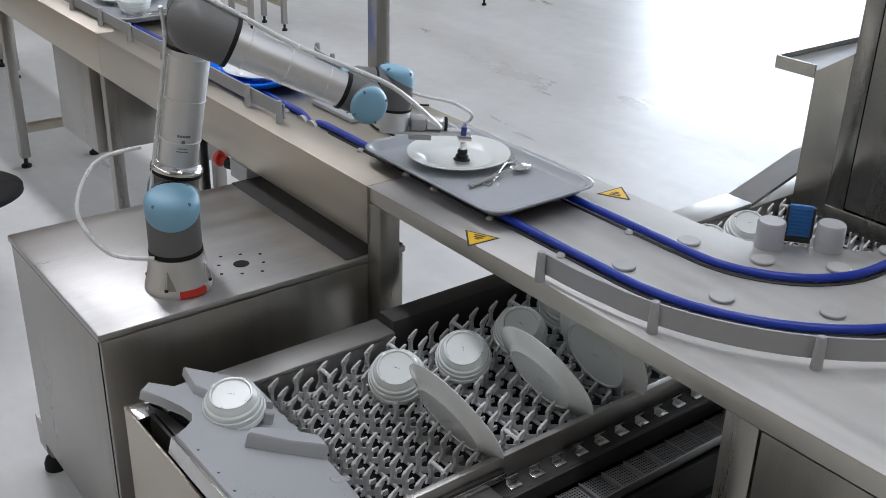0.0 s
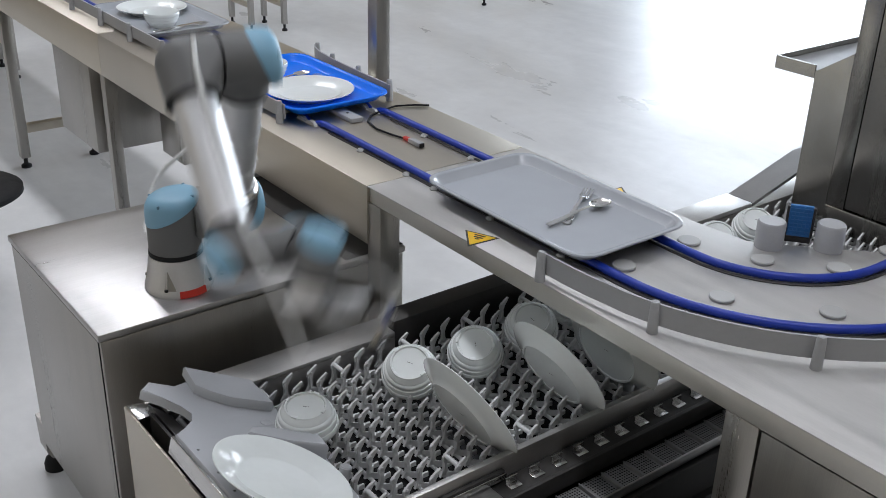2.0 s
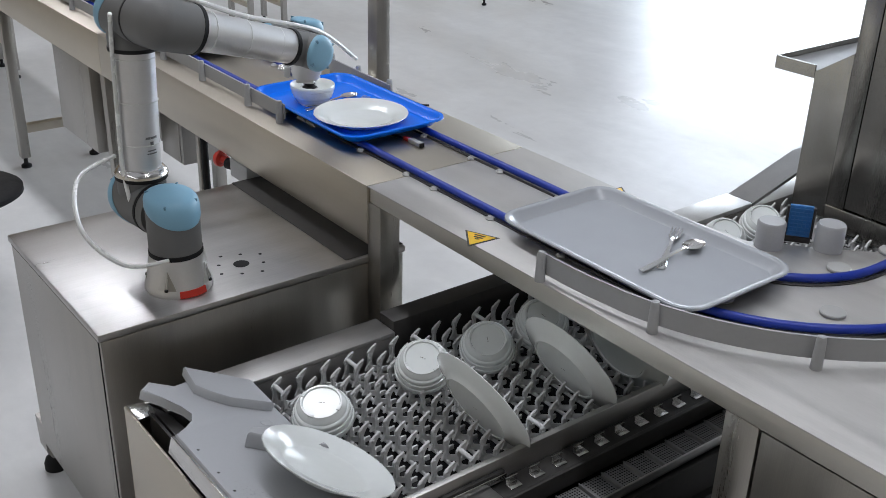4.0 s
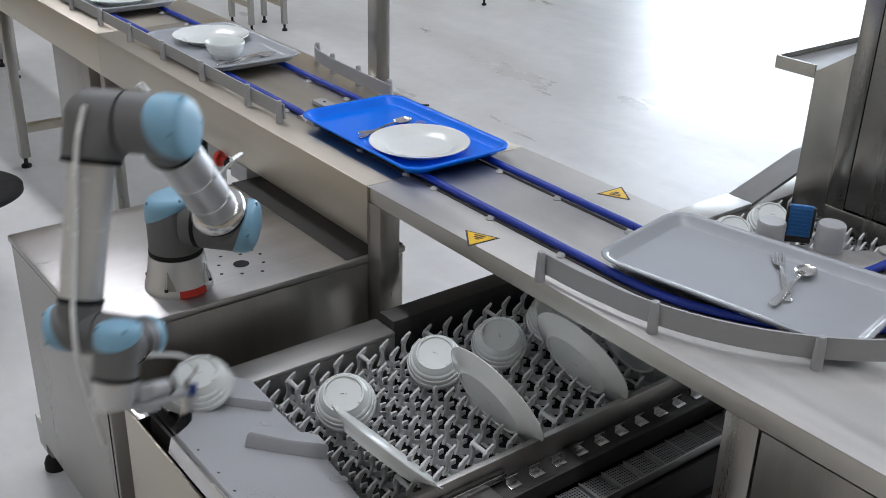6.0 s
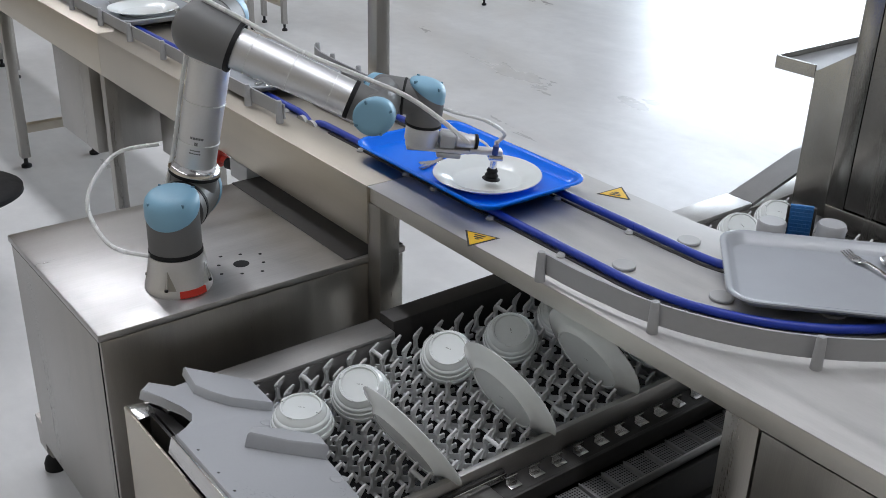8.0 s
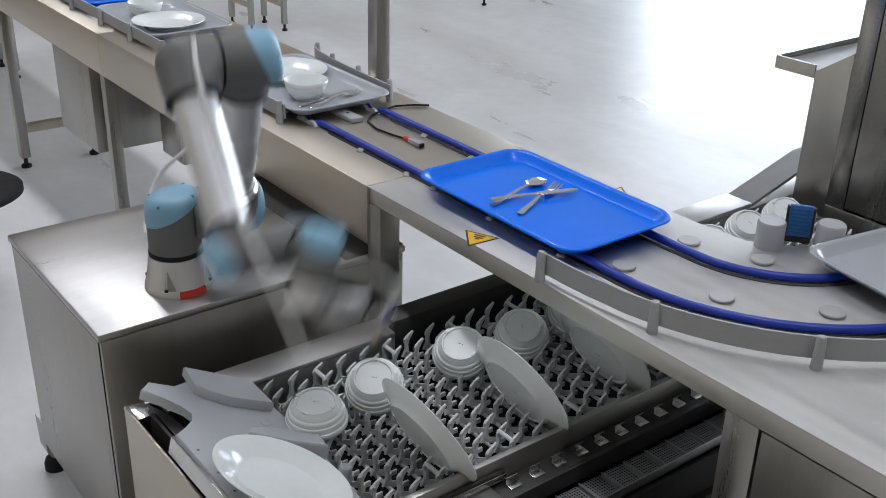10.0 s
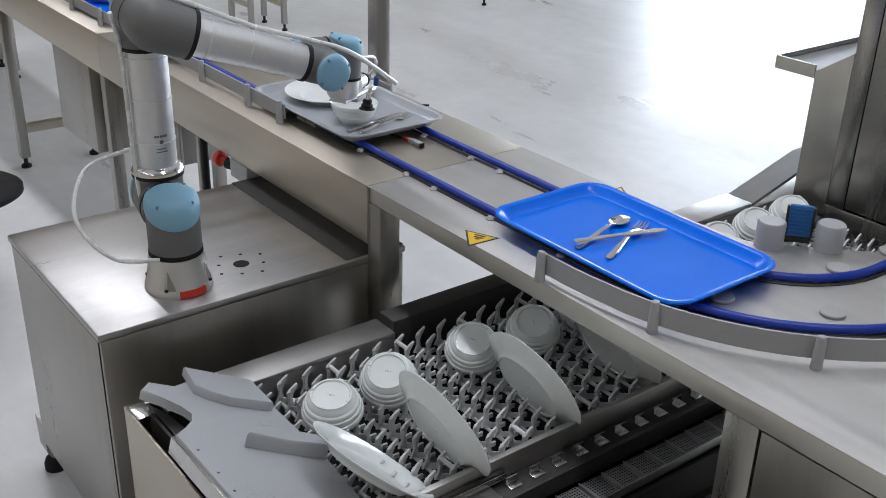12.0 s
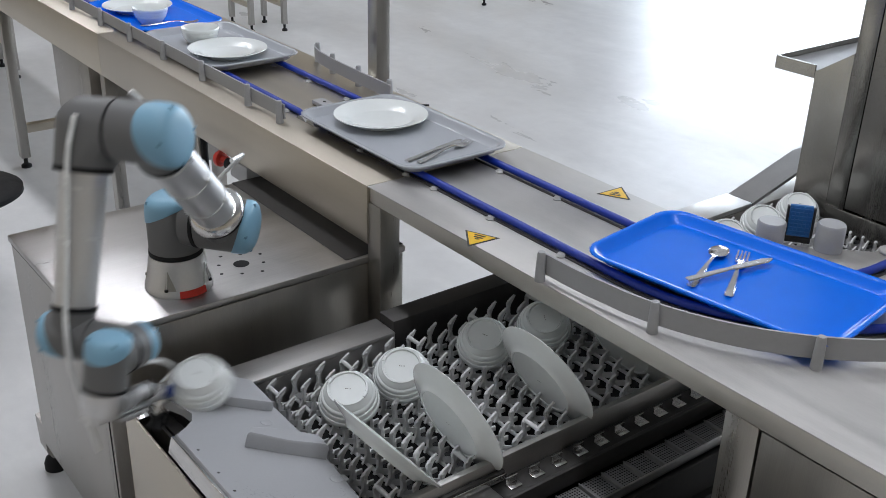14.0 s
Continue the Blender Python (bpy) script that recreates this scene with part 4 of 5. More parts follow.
    for k in range(5):
        bm = bmesh.new()
        rod(bm, (0.059 + 0.0095 * k, -0.0585, -0.002), (0.059 + 0.0095 * k, -0.076, -0.002), 0.0030, seg=10)
        rod(bm, (0.059 + 0.0095 * k, -0.066, -0.002), (0.059 + 0.0095 * k, -0.069, -0.002), 0.0042, seg=10)
        part("fitting", bm, CHROME, l6)
    for dy in (-0.050, -0.031):
        bm = bmesh.new()
        rod(bm, (0.042, dy, 0.0122), (0.042, dy, 0.0150), 0.0042, seg=12)
        rod(bm, (0.042, dy, -0.0142), (0.042, dy, -0.0170), 0.0042, seg=12)
        part("screw", bm, CHROME, l6)
    part("ejector", bm_box(0.036, 0.090, 0.004, 0.024, 0.0085, 0.020, 0.003), GREY_PLASTIC, l6)
    part("arm_bar", bm_box(0.1105, CUP.x + 0.014, -0.014, 0.012, -0.002, 0.010, 0.002), ALU, l6)
    part("clamp", bm_box(CUP.x - 0.016, CUP.x + 0.016, -0.016, 0.014, 0.0105, 0.022, 0.002), CHROME, l6)
    for x, y in ((0.022, -0.034), (CUP.x - 0.006, 0.020)):
        bm = bmesh.new()
        rod(bm, (x, y, -0.018), (x, y, 0.004), 0.007, seg=14, rim=0.001)
        part("blue_fitting", bm, FITTING, l6, "dark blue push-in fitting")
    bm = bmesh.new()
    rod(bm, (CUP.x, CUP.y, 0.0225), (CUP.x, CUP.y, CUP.z - 0.026), 0.008, seg=16)
    part("stem", bm, CHROME, l6)
    bm = bmesh.new()
    rod(bm, (CUP.x, CUP.y, -0.020), (CUP.x, CUP.y, -0.0025), 0.006, seg=16)
    part("stem_top", bm, CHROME, l6)
    bm = bmesh.new()
    lathe(bm, [(0, CUP.z - 0.026), (0.010, CUP.z - 0.026), (0.013, CUP.z - 0.020), (0.011, CUP.z - 0.016), (0.016, CUP.z - 0.009), (0.014, CUP.z - 0.006), (0.021, CUP.z), (0, CUP.z)], 28,
          Matrix.Translation((CUP.x, CUP.y, 0)))
    part("suction_cup", bm, BLACK, l6, "black rubber bellows suction cup")
    hose(l6, [(CUP.x, CUP.y, -0.018), (CUP.x + 0.01, 0.01, -0.045), (0.13, 0.02, -0.075), (0.06, 0.012, -0.085), (-0.02, -0.01, -0.10)], 0.004)
    hose(l6, [(0.05, -0.05, -0.02), (0.10, -0.065, -0.01), (0.15, -0.045, 0.0), (CUP.x, -0.01, 0.016)], 0.003)
    return root, (l1, l2, l3, l4, l5, l6)


# ---- trays and dishes ----
def rounded(w, d, r, n=6):
    out = []
    for cx, cy, a0 in ((w / 2 - r, d / 2 - r, 0), (-w / 2 + r, d / 2 - r, 90), (-w / 2 + r, -d / 2 + r, 180), (w / 2 - r, -d / 2 + r, 270)):
        for k in range(n + 1):
            a = radians(a0 + 90 * k / n)
            out.append((cx + r * math.cos(a), cy + r * math.sin(a)))
    return out


def tray_mesh(mat, rim):
    """A 530 x 325 serving tray: its flat floor, or its flared rim with a rolled lip."""
    bm = bmesh.new()
    loops = []
    if rim:
        rows = ((0.030, 0.030, 0.0030), (0.026, 0.034, 0.0042), (0.014, 0.044, 0.020), (0.010, 0.048, 0.0235), (0.004, 0.052, 0.0250), (0.0005, 0.055, 0.0235),
                (0.0, 0.055, 0.0205), (0.003, 0.053, 0.0195), (0.012, 0.046, 0.0180), (0.026, 0.034, 0.0015), (0.030, 0.030, 0.0))
    else:
        rows = ((0.0298, 0.030, 0.0030), (0.0298, 0.030, 0.0))
    for inset, r, z in rows:
        loops.append([bm.verts.new((x, y, z)) for x, y in rounded(0.53 - 2 * inset, 0.325 - 2 * inset, r)])
    n = len(loops[0])
    pairs = list(zip(loops, loops[1:])) + ([(loops[-1], loops[0])] if rim else [])
    for a, b in pairs:
        for i in range(n):
            f = bm.faces.new((a[i], a[(i + 1) % n], b[(i + 1) % n], b[i]))
            f.smooth = rim
    if not rim:
        bm.faces.new(loops[0])
        bm.faces.new(list(reversed(loops[-1])))
    return mesh_of("tray", bm, mat)


def plate_mesh():
    bm = bmesh.new()
    lathe(bm, [(0, 0.004), (0.075, 0.004), (0.082, 0.006), (0.090, 0.013), (0.122, 0.0215), (0.126, 0.023), (0.1265, 0.0215), (0.123, 0.019), (0.092, 0.0095), (0.084, 0.003),
               (0.080, -0.001), (0.076, -0.001), (0.075, 0.0012), (0, 0.0012)], 64)
    return mesh_of("plate", bm, CHINA)


def bowl_mesh():
    bm = bmesh.new()
    lathe(bm, [(0, 0.007), (0.036, 0.008), (0.047, 0.016), (0.0555, 0.036), (0.0595, 0.050), (0.0615, 0.0515), (0.0625, 0.050), (0.0622, 0.042), (0.0612, 0.0395), (0.0590, 0.0385),
               (0.0588, 0.030), (0.0578, 0.0275), (0.0550, 0.0265), (0.0545, 0.019), (0.0530, 0.0165), (0.0495, 0.0150), (0.0470, 0.008), (0.0430, 0.0045), (0.0410, 0.0), (0.0375, 0.0), (0.0360, 0.0035), (0, 0.004)], 60)
    return mesh_of("bowl", bm, CHINA)


def foot_gaps(parent):
    """Short raised pads that break the bowl's foot ring."""
    for k in range(4):
        bm = bmesh.new()
        box(bm, 0.0362, 0.0424, -0.006, 0.006, -0.0016, 0.002, 0.0006, turn("Z", 20 + 90 * k))
        part("foot_pad", bm, CHINA, parent)


def stamp(parent, r):
    bm = bmesh.new()
    for k, w in enumerate((0.003, 0.005, 0.002)):
        box(bm, -0.0065 + 0.005 * k, -0.0065 + 0.005 * k + w * 0.8, -0.0008, 0.0008, r - 0.0004, r - 0.0002)
    part("stamp", bm, TUBE_INK, parent, "small grey maker's mark")


def plate(mesh, label, m=None):
    t = thing("plate", label, "plate", "white plates", m=m)
    o = new("dish", mesh)
    o.parent = t
    stamp(t, 0.0010)
    return t


def bowl(mesh, label, m=None):
    t = thing("bowl", label, "bowl", "white bowls", m=m)
    o = new("dish", mesh)
    o.parent = t
    stamp(t, 0.0038)
    foot_gaps(t)
    return t


def ribbon(bm, pts, thick=0.0016):
    """Cutlery blank from (x, half width, z) stations."""
    rows = []
    for x, w, z in pts:
        rows.append([bm.verts.new((x, s * w, z + dz)) for s, dz in ((-1, 0), (1, 0), (0.8, thick), (-0.8, thick))])
    for a, b in zip(rows, rows[1:]):
        for k in range(4):
            f = bm.faces.new((a[k], a[(k + 1) % 4], b[(k + 1) % 4], b[k]))
            f.smooth = True
    bm.faces.new(rows[0])
    bm.faces.new(list(reversed(rows[-1])))


def spoon_mesh():
    bm = bmesh.new()
    ribbon(bm, [(-0.100, 0.004, 0.002), (-0.095, 0.0085, 0.002), (-0.06, 0.0075, 0.003), (0.0, 0.0040, 0.009), (0.035, 0.0035, 0.010), (0.046, 0.006, 0.008)])
    vs = lathe(bm, [(0.0195, 0.0085), (0.0200, 0.0092), (0.0185, 0.0075), (0.013, 0.0035), (0.006, 0.0018), (0, 0.0015), (0, 0.0005), (0.008, 0.0010), (0.014, 0.0028), (0.0195, 0.0085)], 28)
    bmesh.ops.transform(bm, matrix=Matrix.Translation((0.070, 0, 0)) @ Matrix.Diagonal((1.45, 1, 1, 1)), verts=vs)
    return mesh_of("spoon", bm, CHROME)


def fork_mesh():
    bm = bmesh.new()
    ribbon(bm, [(-0.100, 0.004, 0.002), (-0.095, 0.0085, 0.002), (-0.06, 0.0075, 0.003), (0.0, 0.0040, 0.009), (0.035, 0.0035, 0.010), (0.046, 0.009, 0.007), (0.055, 0.012, 0.005), (0.066, 0.0125, 0.003)])
    for y in (-0.0105, -0.0035, 0.0035, 0.0105):
        rows = [(0.066, 0.0022, 0.003), (0.085, 0.0020, 0.003), (0.102, 0.0012, 0.007)]
        v0 = len(bm.verts)
        ribbon(bm, rows)
        bm.verts.ensure_lookup_table()
        bmesh.ops.translate(bm, verts=bm.verts[v0:], vec=(0, y, 0))
    return mesh_of("fork", bm, CHROME)


def knife_mesh():
    bm = bmesh.new()
    ribbon(bm, [(-0.105, 0.005, 0.002), (-0.100, 0.0085, 0.002), (-0.02, 0.0065, 0.003), (0.0, 0.0050, 0.003), (0.02, 0.009, 0.003), (0.09, 0.0095, 0.002), (0.108, 0.003, 0.002)], 0.002)
    return mesh_of("knife", bm, CHROME)


def cutlery(name, mesh, label):
    t = thing(name, label, name, "cutlery on the trays")
    o = new("blank", mesh)
    o.parent = t
    return t


tables()
guards()
warning_sticker(pose(-1.522, 1.281, TABLE_Z, 0, 0, 205), "worn yellow triangular pinch warning sticker on steel")
warning_sticker(pose(-1.532, 1.705, TABLE_Z, 0, 0, 28), "yellow triangular pinch warning sticker on steel")
cabinet()
dish_machine()
slide()
pins = [stopper(-1.522, 0.769), stopper(-1.303, 0.804)]
belt = peg_belt()
hood()
gauges()
clutter()
robot_root, links = robot()

GREY_T, BLUE_T = [(tray_mesh(m, False), tray_mesh(m, True)) for m in (GREY_TRAY, BLUE_TRAY)]
PLATE_M, BOWL_M = plate_mesh(), bowl_mesh()
SPOON_M, FORK_M, KNIFE_M = spoon_mesh(), fork_mesh(), knife_mesh()


def tray(mesh, label):
    t = thing("tray", label, "tray", "serving trays")
    for name, me in zip(("tray_floor", "rim"), mesh):
        o = new(name, me)
        o.parent = t
    return t


def joint_angles(rows, t):
    """Joint angles at t by a monotone cubic through the rows."""
    ts = [r[0] for r in rows]
    if t <= ts[0]:
        return rows[0][1:]
    if t >= ts[-1]:
        return rows[-1][1:]
    i = max(k for k in range(len(ts)) if ts[k] <= t)
    h = ts[i + 1] - ts[i]
    u = (t - ts[i]) / h
    out = []
    for j in range(1, 7):
        def slope(k):
            if k == 0 or k == len(ts) - 1:
                return 0.0
            a = (rows[k][j] - rows[k - 1][j]) / (ts[k] - ts[k - 1])
            b = (rows[k + 1][j] - rows[k][j]) / (ts[k + 1] - ts[k])
            return 0.0 if a * b <= 0 else 2 * a * b / (a + b)
        p0, p1, m0, m1 = rows[i][j], rows[i + 1][j], slope(i) * h, slope(i + 1) * h
        out.append((2 * u ** 3 - 3 * u * u + 1) * p0 + (u ** 3 - 2 * u * u + u) * m0 + (3 * u * u - 2 * u ** 3) * p1 + (u ** 3 - u * u) * m1)
    return out


def tray_pose(s):
    """Pose of a tray whose centre has come s along the track; it lags in the bend."""
    y, z = CY - R_MID, TABLE_Z + 0.019
    bend = ((-1.30, -1.30, y, 0), (-1.16, -1.165, y + 0.012, 1), (-1.061, -1.085, y + 0.045, 5), (-0.93, -0.995, y + 0.118, 16), (-0.798, -0.935, y + 0.195, 33),
            (-0.706, -0.895, y + 0.265, 46), (-0.55, -0.855, y + 0.40, 72), (-0.40, -0.845, y + 0.54, 88), (0.20, -0.845, y + 1.14, 90))
    if s <= bend[0][0]:
        return pose(s, y, z)
    for a, b in zip(bend, bend[1:]):
        if s <= b[0]:
            u = (s - a[0]) / (b[0] - a[0])
            return pose(*(a[k] + (b[k] - a[k]) * u for k in (1, 2)), z, 0, 0, a[3] + (b[3] - a[3]) * u)
    return pose(bend[-1][1], bend[-1][2], z, 0, 0, 90)


def line(rows, t):
    """Straight interpolation of the first value over time."""
    if t <= rows[0][0]:
        a, b = rows[0], rows[1]
    else:
        a, b = [(p, q) for p, q in zip(rows, rows[1:]) if t >= p[0]][-1]
    return a[1] + (b[1] - a[1]) * (t - a[0]) / (b[0] - a[0])


def lying(x0, y0, x1, y1, z=0.004):
    """Pose on a tray of a piece of cutlery from its handle's end to its tip."""
    return pose((x0 + x1) / 2, (y0 + y1) / 2, z, 0, 0, math.degrees(math.atan2(y1 - y0, x1 - x0)))


def blend(a, b, u):
    return Matrix.LocRotScale(a.translation.lerp(b.translation, u), a.to_quaternion().slerp(b.to_quaternion(), u), None)


def along(rows, t):
    """A pose between keyed poses."""
    if t <= rows[0][0]:
        return rows[0][1]
    for (ta, a), (tb, b) in zip(rows, rows[1:]):
        if t <= tb:
            return blend(a, b, (t - ta) / (tb - ta))
    return rows[-1][1]


STEPS = [k / 10 for k in range(141)]
BELT_SPEED = 0.0168


def motions():
    # robot: plate to the slide, back for the bowl, bowl to the slide, back for the next plate
    plate_move = [
        (0.0, -114.6, -79.3, 105.2, -111.7, -90.9, -84.4), (0.5, -127.5, -77.6, 92.6, -101.3, -90.5, -98.0),
        (1.0, -161.0, -83.7, 99.6, -98.1, -89.0, -131.5), (1.4, -194.4, -65.5, 117.7, -141.2, -90.0, -146.8),
        (1.5, -199.0, -56.2, 129.4, -159.8, -111.7, -149.4), (1.6, -206.3, -50.5, 127.6, -164.2, -126.7, -158.8),
        (1.75, -206.2, -48.7, 128.4, -167.0, -133.8, -168.7), (2.0, -189.0, -65.6, 112.7, -151.0, -110.6, -188.1)]
    back_move = [
        (2.2, -168.4, -98.3, 108.0, -90.9, -92.9, -181.5), (2.3, -150.0, -104.7, 108.4, -82.6, -91.6, -174.7),
        (2.5, -131.8, -106.4, 106.9, -83.0, -88.4, -165.7), (2.7, -122.7, -106.1, 110.0, -87.2, -89.5, -159.9),
        (3.0, -87.3, -88.9, 105.0, -103.8, -90.2, -149.0), (3.2, -78.0, -88.9, 105.0, -103.8, -90.2, -149.0), (3.6, -80.0, -89.2, 105.6, -104.0, -90.2, -148.0),
        (4.3, -84.6, -86.0, 104.9, -104.4, -89.2, -132.2), (4.7, -84.6, -82.3, 111.0, -114.2, -89.2, -132.2), (5.0, -119.2, -90.9, 108.9, -97.9, -89.1, -153.1)]
    bowl_move = [
        (5.3, -136.6, -92.7, 104.2, -98.0, -87.7, -160.8), (5.5, -167.1, -90.7, 105.9, -97.4, -85.4, -173.4),
        (5.8, -219.2, -60.4, 128.6, -172.2, -90.5, -238.3), (6.0, -229.2, -48.5, 116.6, -178.5, -89.1, -247.2),
        (6.1, -233.0, -45.2, 117.0, -183.0, -91.5, -245.0), (6.5, -238.1, -36.1, 115.7, -204.0, -94.9, -236.9),
        (6.8, -236.5, -48.2, 125.0, -193.0, -95.0, -236.0), (7.0, -214.3, -61.0, 130.9, -182.2, -100.9, -210.6)]
    second_plate = [
        (7.3, -175.4, -76.3, 92.3, -94.6, -80.3, -160.7), (7.5, -145.9, -84.0, 94.4, -95.0, -89.5, -127.1),
        (8.0, -132.5, -77.9, 100.2, -105.9, -89.5, -102.4)]
    again = [(r[0] + 8.0, *r[1:]) for r in plate_move[1:] + back_move[:4]]
    second_bowl = [
        (11.0, -101.7, -90.3, 109.3, -104.5, -90.5, -136.0), (12.25, -101.7, -90.3, 109.3, -104.5, -90.5, -136.0),
        (12.4, -103.5, -89.7, 111.0, -106.8, -90.6, -137.0), (12.5, -104.7, -89.2, 112.0, -108.4, -90.7, -138.0), (12.7, -107.6, -86.6, 115.8, -114.8, -91.0, -143.0),
        (13.0, -118.6, -90.9, 108.9, -97.7, -89.1, -153.2),
        (13.2, -127.8, -90.2, 103.3, -94.8, -88.3, -159.9), (13.5, -171.3, -89.6, 106.7, -93.8, -82.6, -173.1),
        (13.8, -217.4, -60.7, 126.8, -169.6, -90.4, -238.5), (14.0, -231.2, -46.2, 116.4, -176.4, -93.3, -260.1)]
    table = plate_move + back_move + bowl_move + second_plate + again + second_bowl
    poses = [(t, arm_links(joint_angles(table, t))) for t in STEPS]
    for k, part_ in enumerate(links):
        walk(part_, [(t, p[k]) for t, p in poses])
    tool = {t: ROBOT_BASE @ p[5] for t, p in poses}

    # peg belt and the dishes that ride on it
    walk(belt, [(0.0, pose(0, 0, 0)), (14.0, pose(0, BELT_SPEED * 14, 0))])
    for x, y, tilt, spin in ((-1.509, 1.067, 139, 20), (-1.492, 1.229, 137, 75), (-1.503, 1.402, 136, 40), (-1.530, 1.565, 138, 65), (-1.560, 1.96, 140, 15), (-1.565, 2.125, 138, 50), (-1.565, 2.29, 140, 10)):
        b = bowl(BOWL_M, "white ribbed china bowl tipped upside down on the pegs")
        m = lambda t: pose(x, y + BELT_SPEED * t, 0.672) @ turn("Z", 228) @ turn("X", tilt + 12) @ turn("Z", spin) @ Matrix.Translation((0, 0, -0.027))
        walk(b, [(0.0, m(0)), (14.0, m(14))])

    def stood(x, y, z, lean):
        """A plate on its edge, underside towards -y; lean 0 lies flat, 90 is upright."""
        return pose(x, y, z) @ turn("Z", 1) @ turn("X", -lean) @ Matrix.Translation((0, 0, -0.012))

    for x, y, z, l0, l1 in ((-1.297, 1.047, 0.692, 62, 65), (-1.302, 1.286, 0.693, 62, 64), (-1.294, 1.438, 0.70, 74, 76)):
        p = plate(PLATE_M, "white china plate standing between the belt pegs")
        walk(p, [(0.0, stood(x, y, z, l0)), (14.0, stood(x, y + BELT_SPEED * 14, z, l1))])

    # stopper pins rise and sink
    for (pin, home), ups in zip(pins, (((-1.0, 0.55), (6.2, 7.15)), ((0.9, 3.4), (8.9, 10.7)))):
        def height(t):
            return max(max(0.0, min(1.0, (t - a) / 0.2, (b - t) / 0.2)) for a, b in ups)
        walk(pin, [(t, home @ Matrix.Translation((0, 0, -0.0245 + 0.026 * height(t)))) for t in STEPS])

    # trays
    paths = {
        "grey_one": [(0.0, -1.785), (14.0, 0.056)],
        "blue_one": [(0.0, -2.880), (14.0, -1.024)],
        "grey_two": [(0.0, -3.84), (5.5, -3.172), (12.5, -2.293), (14.0, -2.095)],
        "grey_three": [(0.0, -4.74), (6.5, -3.97), (14.0, -3.12)],
        "blue_two": [(0.0, -5.35), (14.0, -3.65)]}
    at = {k: (lambda t, rows=rows: tray_pose(line(rows, t))) for k, rows in paths.items()}
    tr = {"grey_one": tray(GREY_T, "pale grey serving tray with rounded corners and cutlery"),
          "blue_one": tray(BLUE_T, "bright blue serving tray with plate and cutlery"),
          "grey_two": tray(GREY_T, "pale grey serving tray with plate, bowl and cutlery"),
          "grey_three": tray(GREY_T, "pale grey serving tray waiting on the conveyor"),
          "blue_two": tray(BLUE_T, "bright blue serving tray waiting on the conveyor")}
    for k, ob in tr.items():
        walk(ob, [(t, at[k](t)) for t in STEPS[::2]])

    def riding(ob, k, off):
        walk(ob, [(t, at[k](t) @ off) for t in STEPS[::2]])

    riding(cutlery("spoon", SPOON_M, "polished steel spoon on a grey tray"), "grey_one", lying(0.078, -0.085, 0.062, 0.122, 0.007))
    riding(cutlery("fork", FORK_M, "polished steel fork on a grey tray"), "grey_one", lying(0.088, -0.035, -0.012, 0.128))
    riding(cutlery("spoon", SPOON_M, "polished steel spoon on a blue tray"), "blue_one", lying(-0.045, -0.10, -0.088, 0.085))
    riding(cutlery("fork", FORK_M, "polished steel fork on a blue tray"), "blue_one", lying(0.029, -0.092, -0.050, 0.105))
    riding(cutlery("knife", KNIFE_M, "polished steel knife on a blue tray"), "blue_one", lying(-0.055, -0.095, 0.008, 0.098, 0.012))
    riding(cutlery("knife", KNIFE_M, "polished steel knife beside a fork"), "grey_two", lying(0.171, -0.097, 0.127, 0.095))
    riding(cutlery("fork", FORK_M, "polished steel fork beside a knife"), "grey_two", lying(0.197, -0.085, 0.150, 0.110))
    riding(cutlery("spoon", SPOON_M, "polished steel spoon on a waiting tray"), "grey_three", lying(-0.10, 0.03, 0.02, 0.11))
    riding(cutlery("fork", FORK_M, "polished steel fork on a waiting tray"), "blue_two", lying(0.12, -0.10, 0.17, 0.09))
    riding(plate(PLATE_M, "white china plate on a grey tray"), "grey_two", pose(-0.116, 0.020, 0.004))
    riding(plate(PLATE_M, "white china plate on a waiting grey tray"), "grey_three", pose(0.08, -0.012, 0.004))
    riding(bowl(BOWL_M, "white ribbed china bowl on a waiting grey tray"), "grey_three", pose(-0.10, -0.02, 0.004))
    riding(plate(PLATE_M, "white china plate on a waiting blue tray"), "blue_two", pose(-0.12, -0.012, 0.004))
    riding(bowl(BOWL_M, "white ribbed china bowl on a waiting blue tray"), "blue_two", pose(0.067, -0.04, 0.004))

    # the plates that the arm carries
    held_plate = Matrix.Translation(CUP + Vector((0, 0, 0.0))) @ turn("X", 180) @ Matrix.Translation((0, 0, -0.004))
    for t0, k, off in ((0.0, "grey_one", pose(-0.08, 0.012, 0.004)), (8.0, "blue_one", pose(0.103, -0.02, 0.004))):
        slide_on = pose(-1.299, 0.673, 0.700, -24.5, 2.5, 0)
        rows = [(t0 + 1.75, slide_on), (t0 + 2.4, slide_on), (t0 + 2.6, pose(-1.290, 0.715, 0.697, -26, 3, 0)), (t0 + 3.0, pose(-1.238, 0.806, 0.685, -33, 0, 0)),
                (t0 + 3.5, stood(-1.255, 0.824, 0.690, 37)), (t0 + 4.5, stood(-1.272, 0.850, 0.692, 44)), (t0 + 5.5, stood(-1.284, 0.868, 0.695, 48)), (t0 + 6.5, stood(-1.282, 0.893, 0.70, 53)),
                (t0 + 7.5, stood(-1.278, 0.920, 0.698, 59)), (t0 + 11.0, stood(-1.275, 0.984, 0.697, 66)), (t0 + 15.0, stood(-1.280, 1.052, 0.697, 71))]
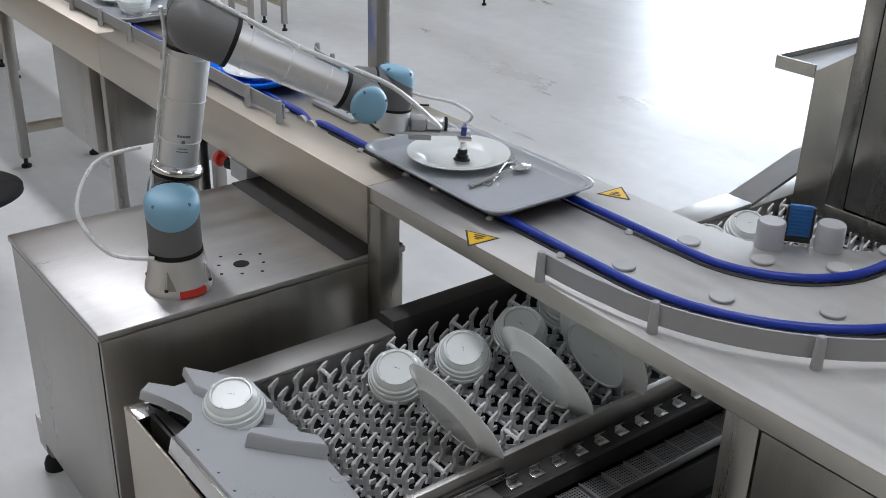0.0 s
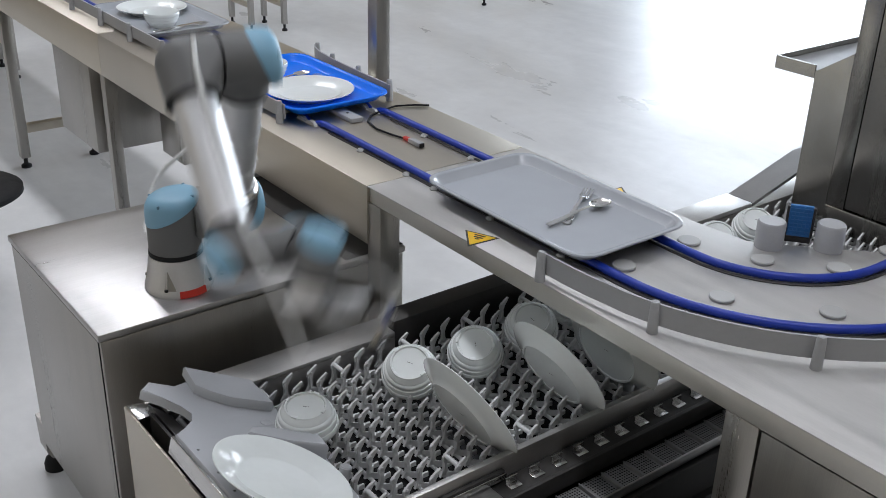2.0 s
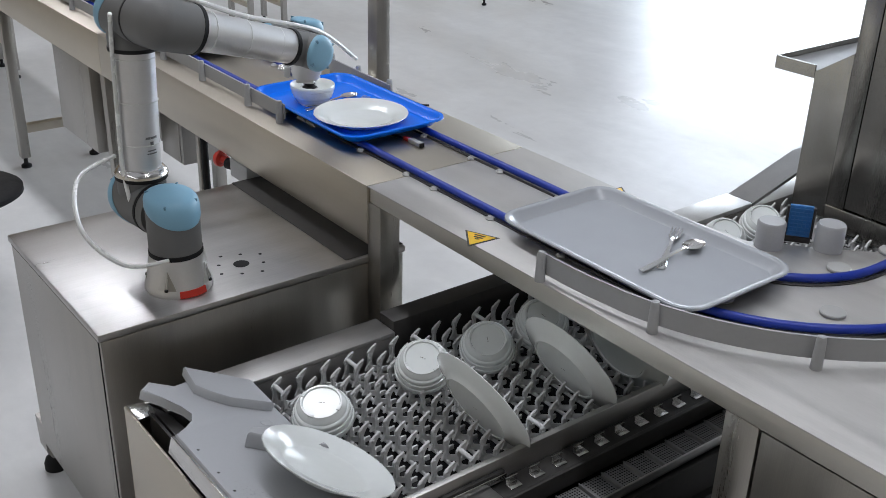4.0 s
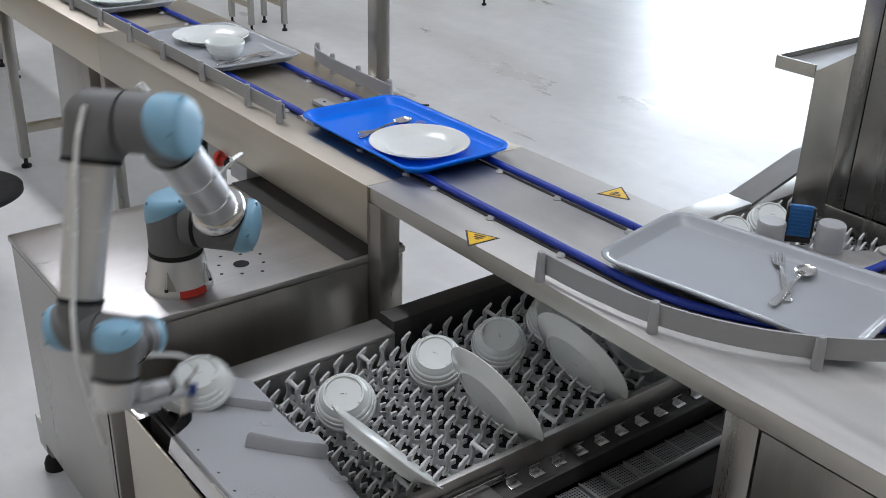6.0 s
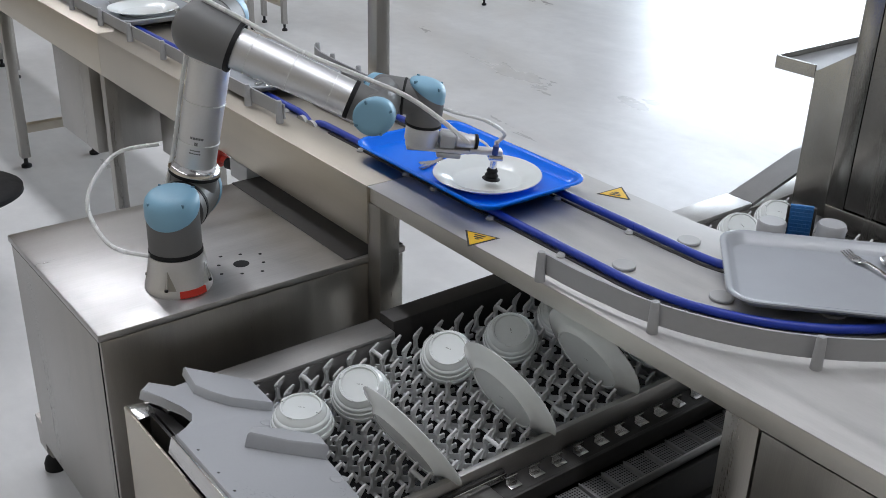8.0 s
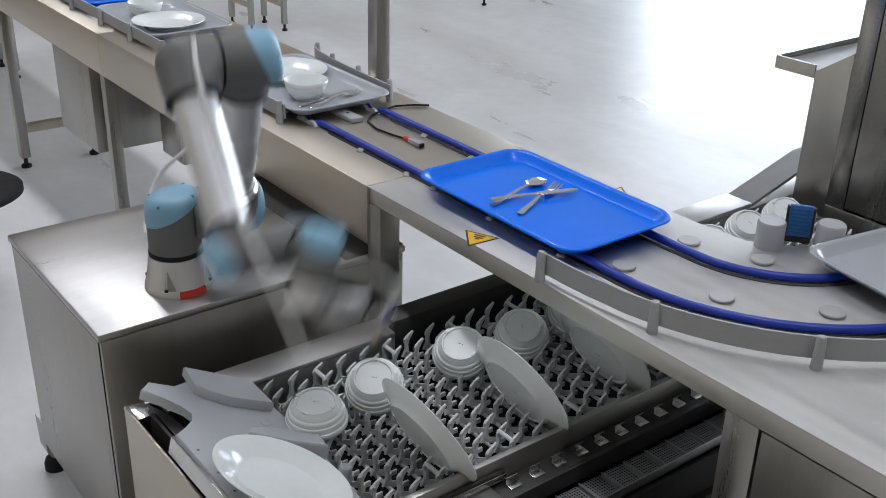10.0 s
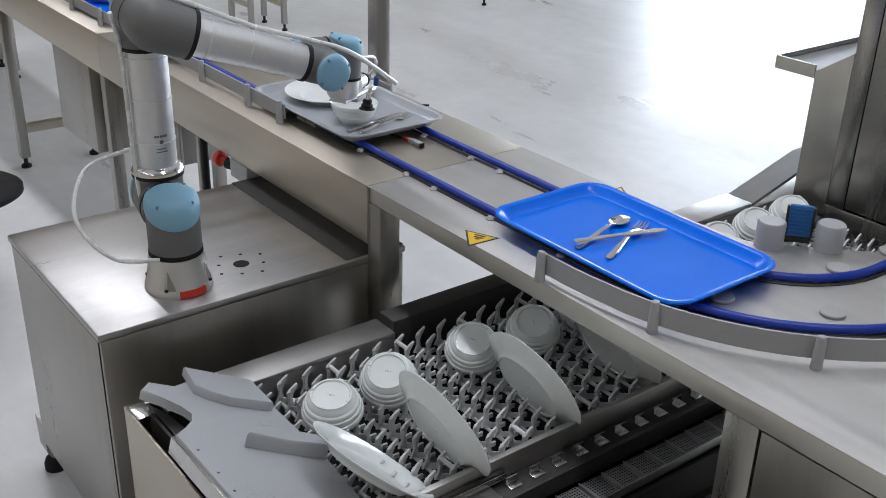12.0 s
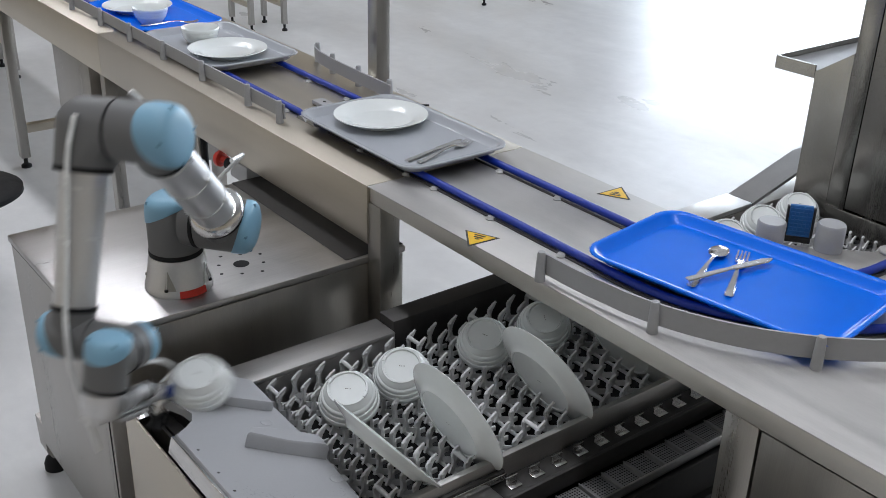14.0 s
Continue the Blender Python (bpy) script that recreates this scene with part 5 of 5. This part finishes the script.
        if t0 == 0.0:
            rows[2:4] = [(3.2, pose(-1.299, 0.676, 0.700, -24.5, 2.5, 0)), (3.7, pose(-1.297, 0.728, 0.695, -25.5, 2.5, 0))]
            rows[4] = (4.3, stood(-1.300, 0.805, 0.690, 30))
            rows[5] = (4.9, stood(-1.280, 0.842, 0.692, 37))
            rows[6] = (5.5, stood(-1.274, 0.858, 0.693, 42))
        p = plate(PLATE_M, "white china plate lifted by the suction gripper")
        out = []
        for t in STEPS:
            u = t - t0
            if u < 0.3:
                m = at[k](t) @ off
            elif u < 0.6:
                m = blend(at[k](t) @ off, tool[t] @ held_plate, (u - 0.3) / 0.3)
            elif u <= 1.45:
                m = tool[t] @ held_plate
            elif u < 1.75:
                m = blend(tool[t] @ held_plate, rows[0][1], (u - 1.45) / 0.3)
            else:
                m = along(rows, t)
            out.append((t, m))
        walk(p, out)

    # the bowls: from tray to slide, turned over on the way, then down to the pegs
    def tipped(x, y, z, tilt):
        return pose(x, y, z) @ turn("Z", 228) @ turn("X", tilt) @ Matrix.Translation((0, 0, -0.027))
    ride = [(0.0, tipped(-1.565, 0.721, 0.703, 166)), (0.55, tipped(-1.563, 0.723, 0.703, 166)), (0.8, tipped(-1.49, 0.790, 0.684, 167)), (1.0, tipped(-1.480, 0.825, 0.676, 176)),
            (3.0, tipped(-1.482, 0.842, 0.672, 172)), (5.5, tipped(-1.486, 0.914, 0.672, 150)), (7.0, tipped(-1.496, 0.950, 0.674, 151)), (11.0, tipped(-1.503, 1.024, 0.676, 151)), (14.0, tipped(-1.503, 1.076, 0.676, 151))]
    b = bowl(BOWL_M, "white ribbed china bowl sliding upside down to the pegs")
    walk(b, [(t, along(ride, t)) for t in STEPS])
    for t0, k, off in ((0.0, "blue_one", pose(-0.108, -0.043, 0.004)), (8.0, "grey_two", pose(0.10, -0.035, 0.004))):
        air = [(5.3, (-1.744, 1.284, 1.13), 20), (5.5, (-1.56, 1.143, 1.10), 50), (5.6, (-1.50, 0.983, 1.04), 70), (5.7, (-1.482, 0.891, 0.98), 95), (5.8, (-1.50, 0.796, 0.883), 120),
               (5.9, (-1.55, 0.720, 0.80), 145), (6.0, (-1.640, 0.690, 0.725), 160), (6.1, (-1.615, 0.650, 0.730), 175), (6.5, (-1.578, 0.659, 0.722), 170), (6.8, (-1.567, 0.715, 0.706), 167)]
        rows = [(t0 + t, tipped(*p, a)) for t, p, a in air]
        rows += [(t0 + 7.05, tipped(-1.565, 0.721, 0.703, 166)), (t0 + 7.3, tipped(-1.530, 0.742, 0.698, 166)), (t0 + 7.5, tipped(-1.482, 0.815, 0.678, 176)), (t0 + 9.0, tipped(-1.475, 0.838, 0.676, 176)),
                 (t0 + 10.5, tipped(-1.490, 0.868, 0.672, 172)), (t0 + 14.0, tipped(-1.497, 0.940, 0.672, 158))]
        b = bowl(BOWL_M, "white ribbed china bowl moved by the gripper")
        grip = tool[round(t0 + 4.7, 1)].inverted() @ at[k](t0 + 4.7) @ off
        out = []
        for t in STEPS:
            u = t - t0
            if u < 4.75:
                m = at[k](t) @ off
            elif u < 5.5:
                m = blend(tool[t] @ grip, along(rows, t), max(0.0, (u - 5.05) / 0.45))
            else:
                m = along(rows, t)
            out.append((t, m))
        walk(b, out)


motions()
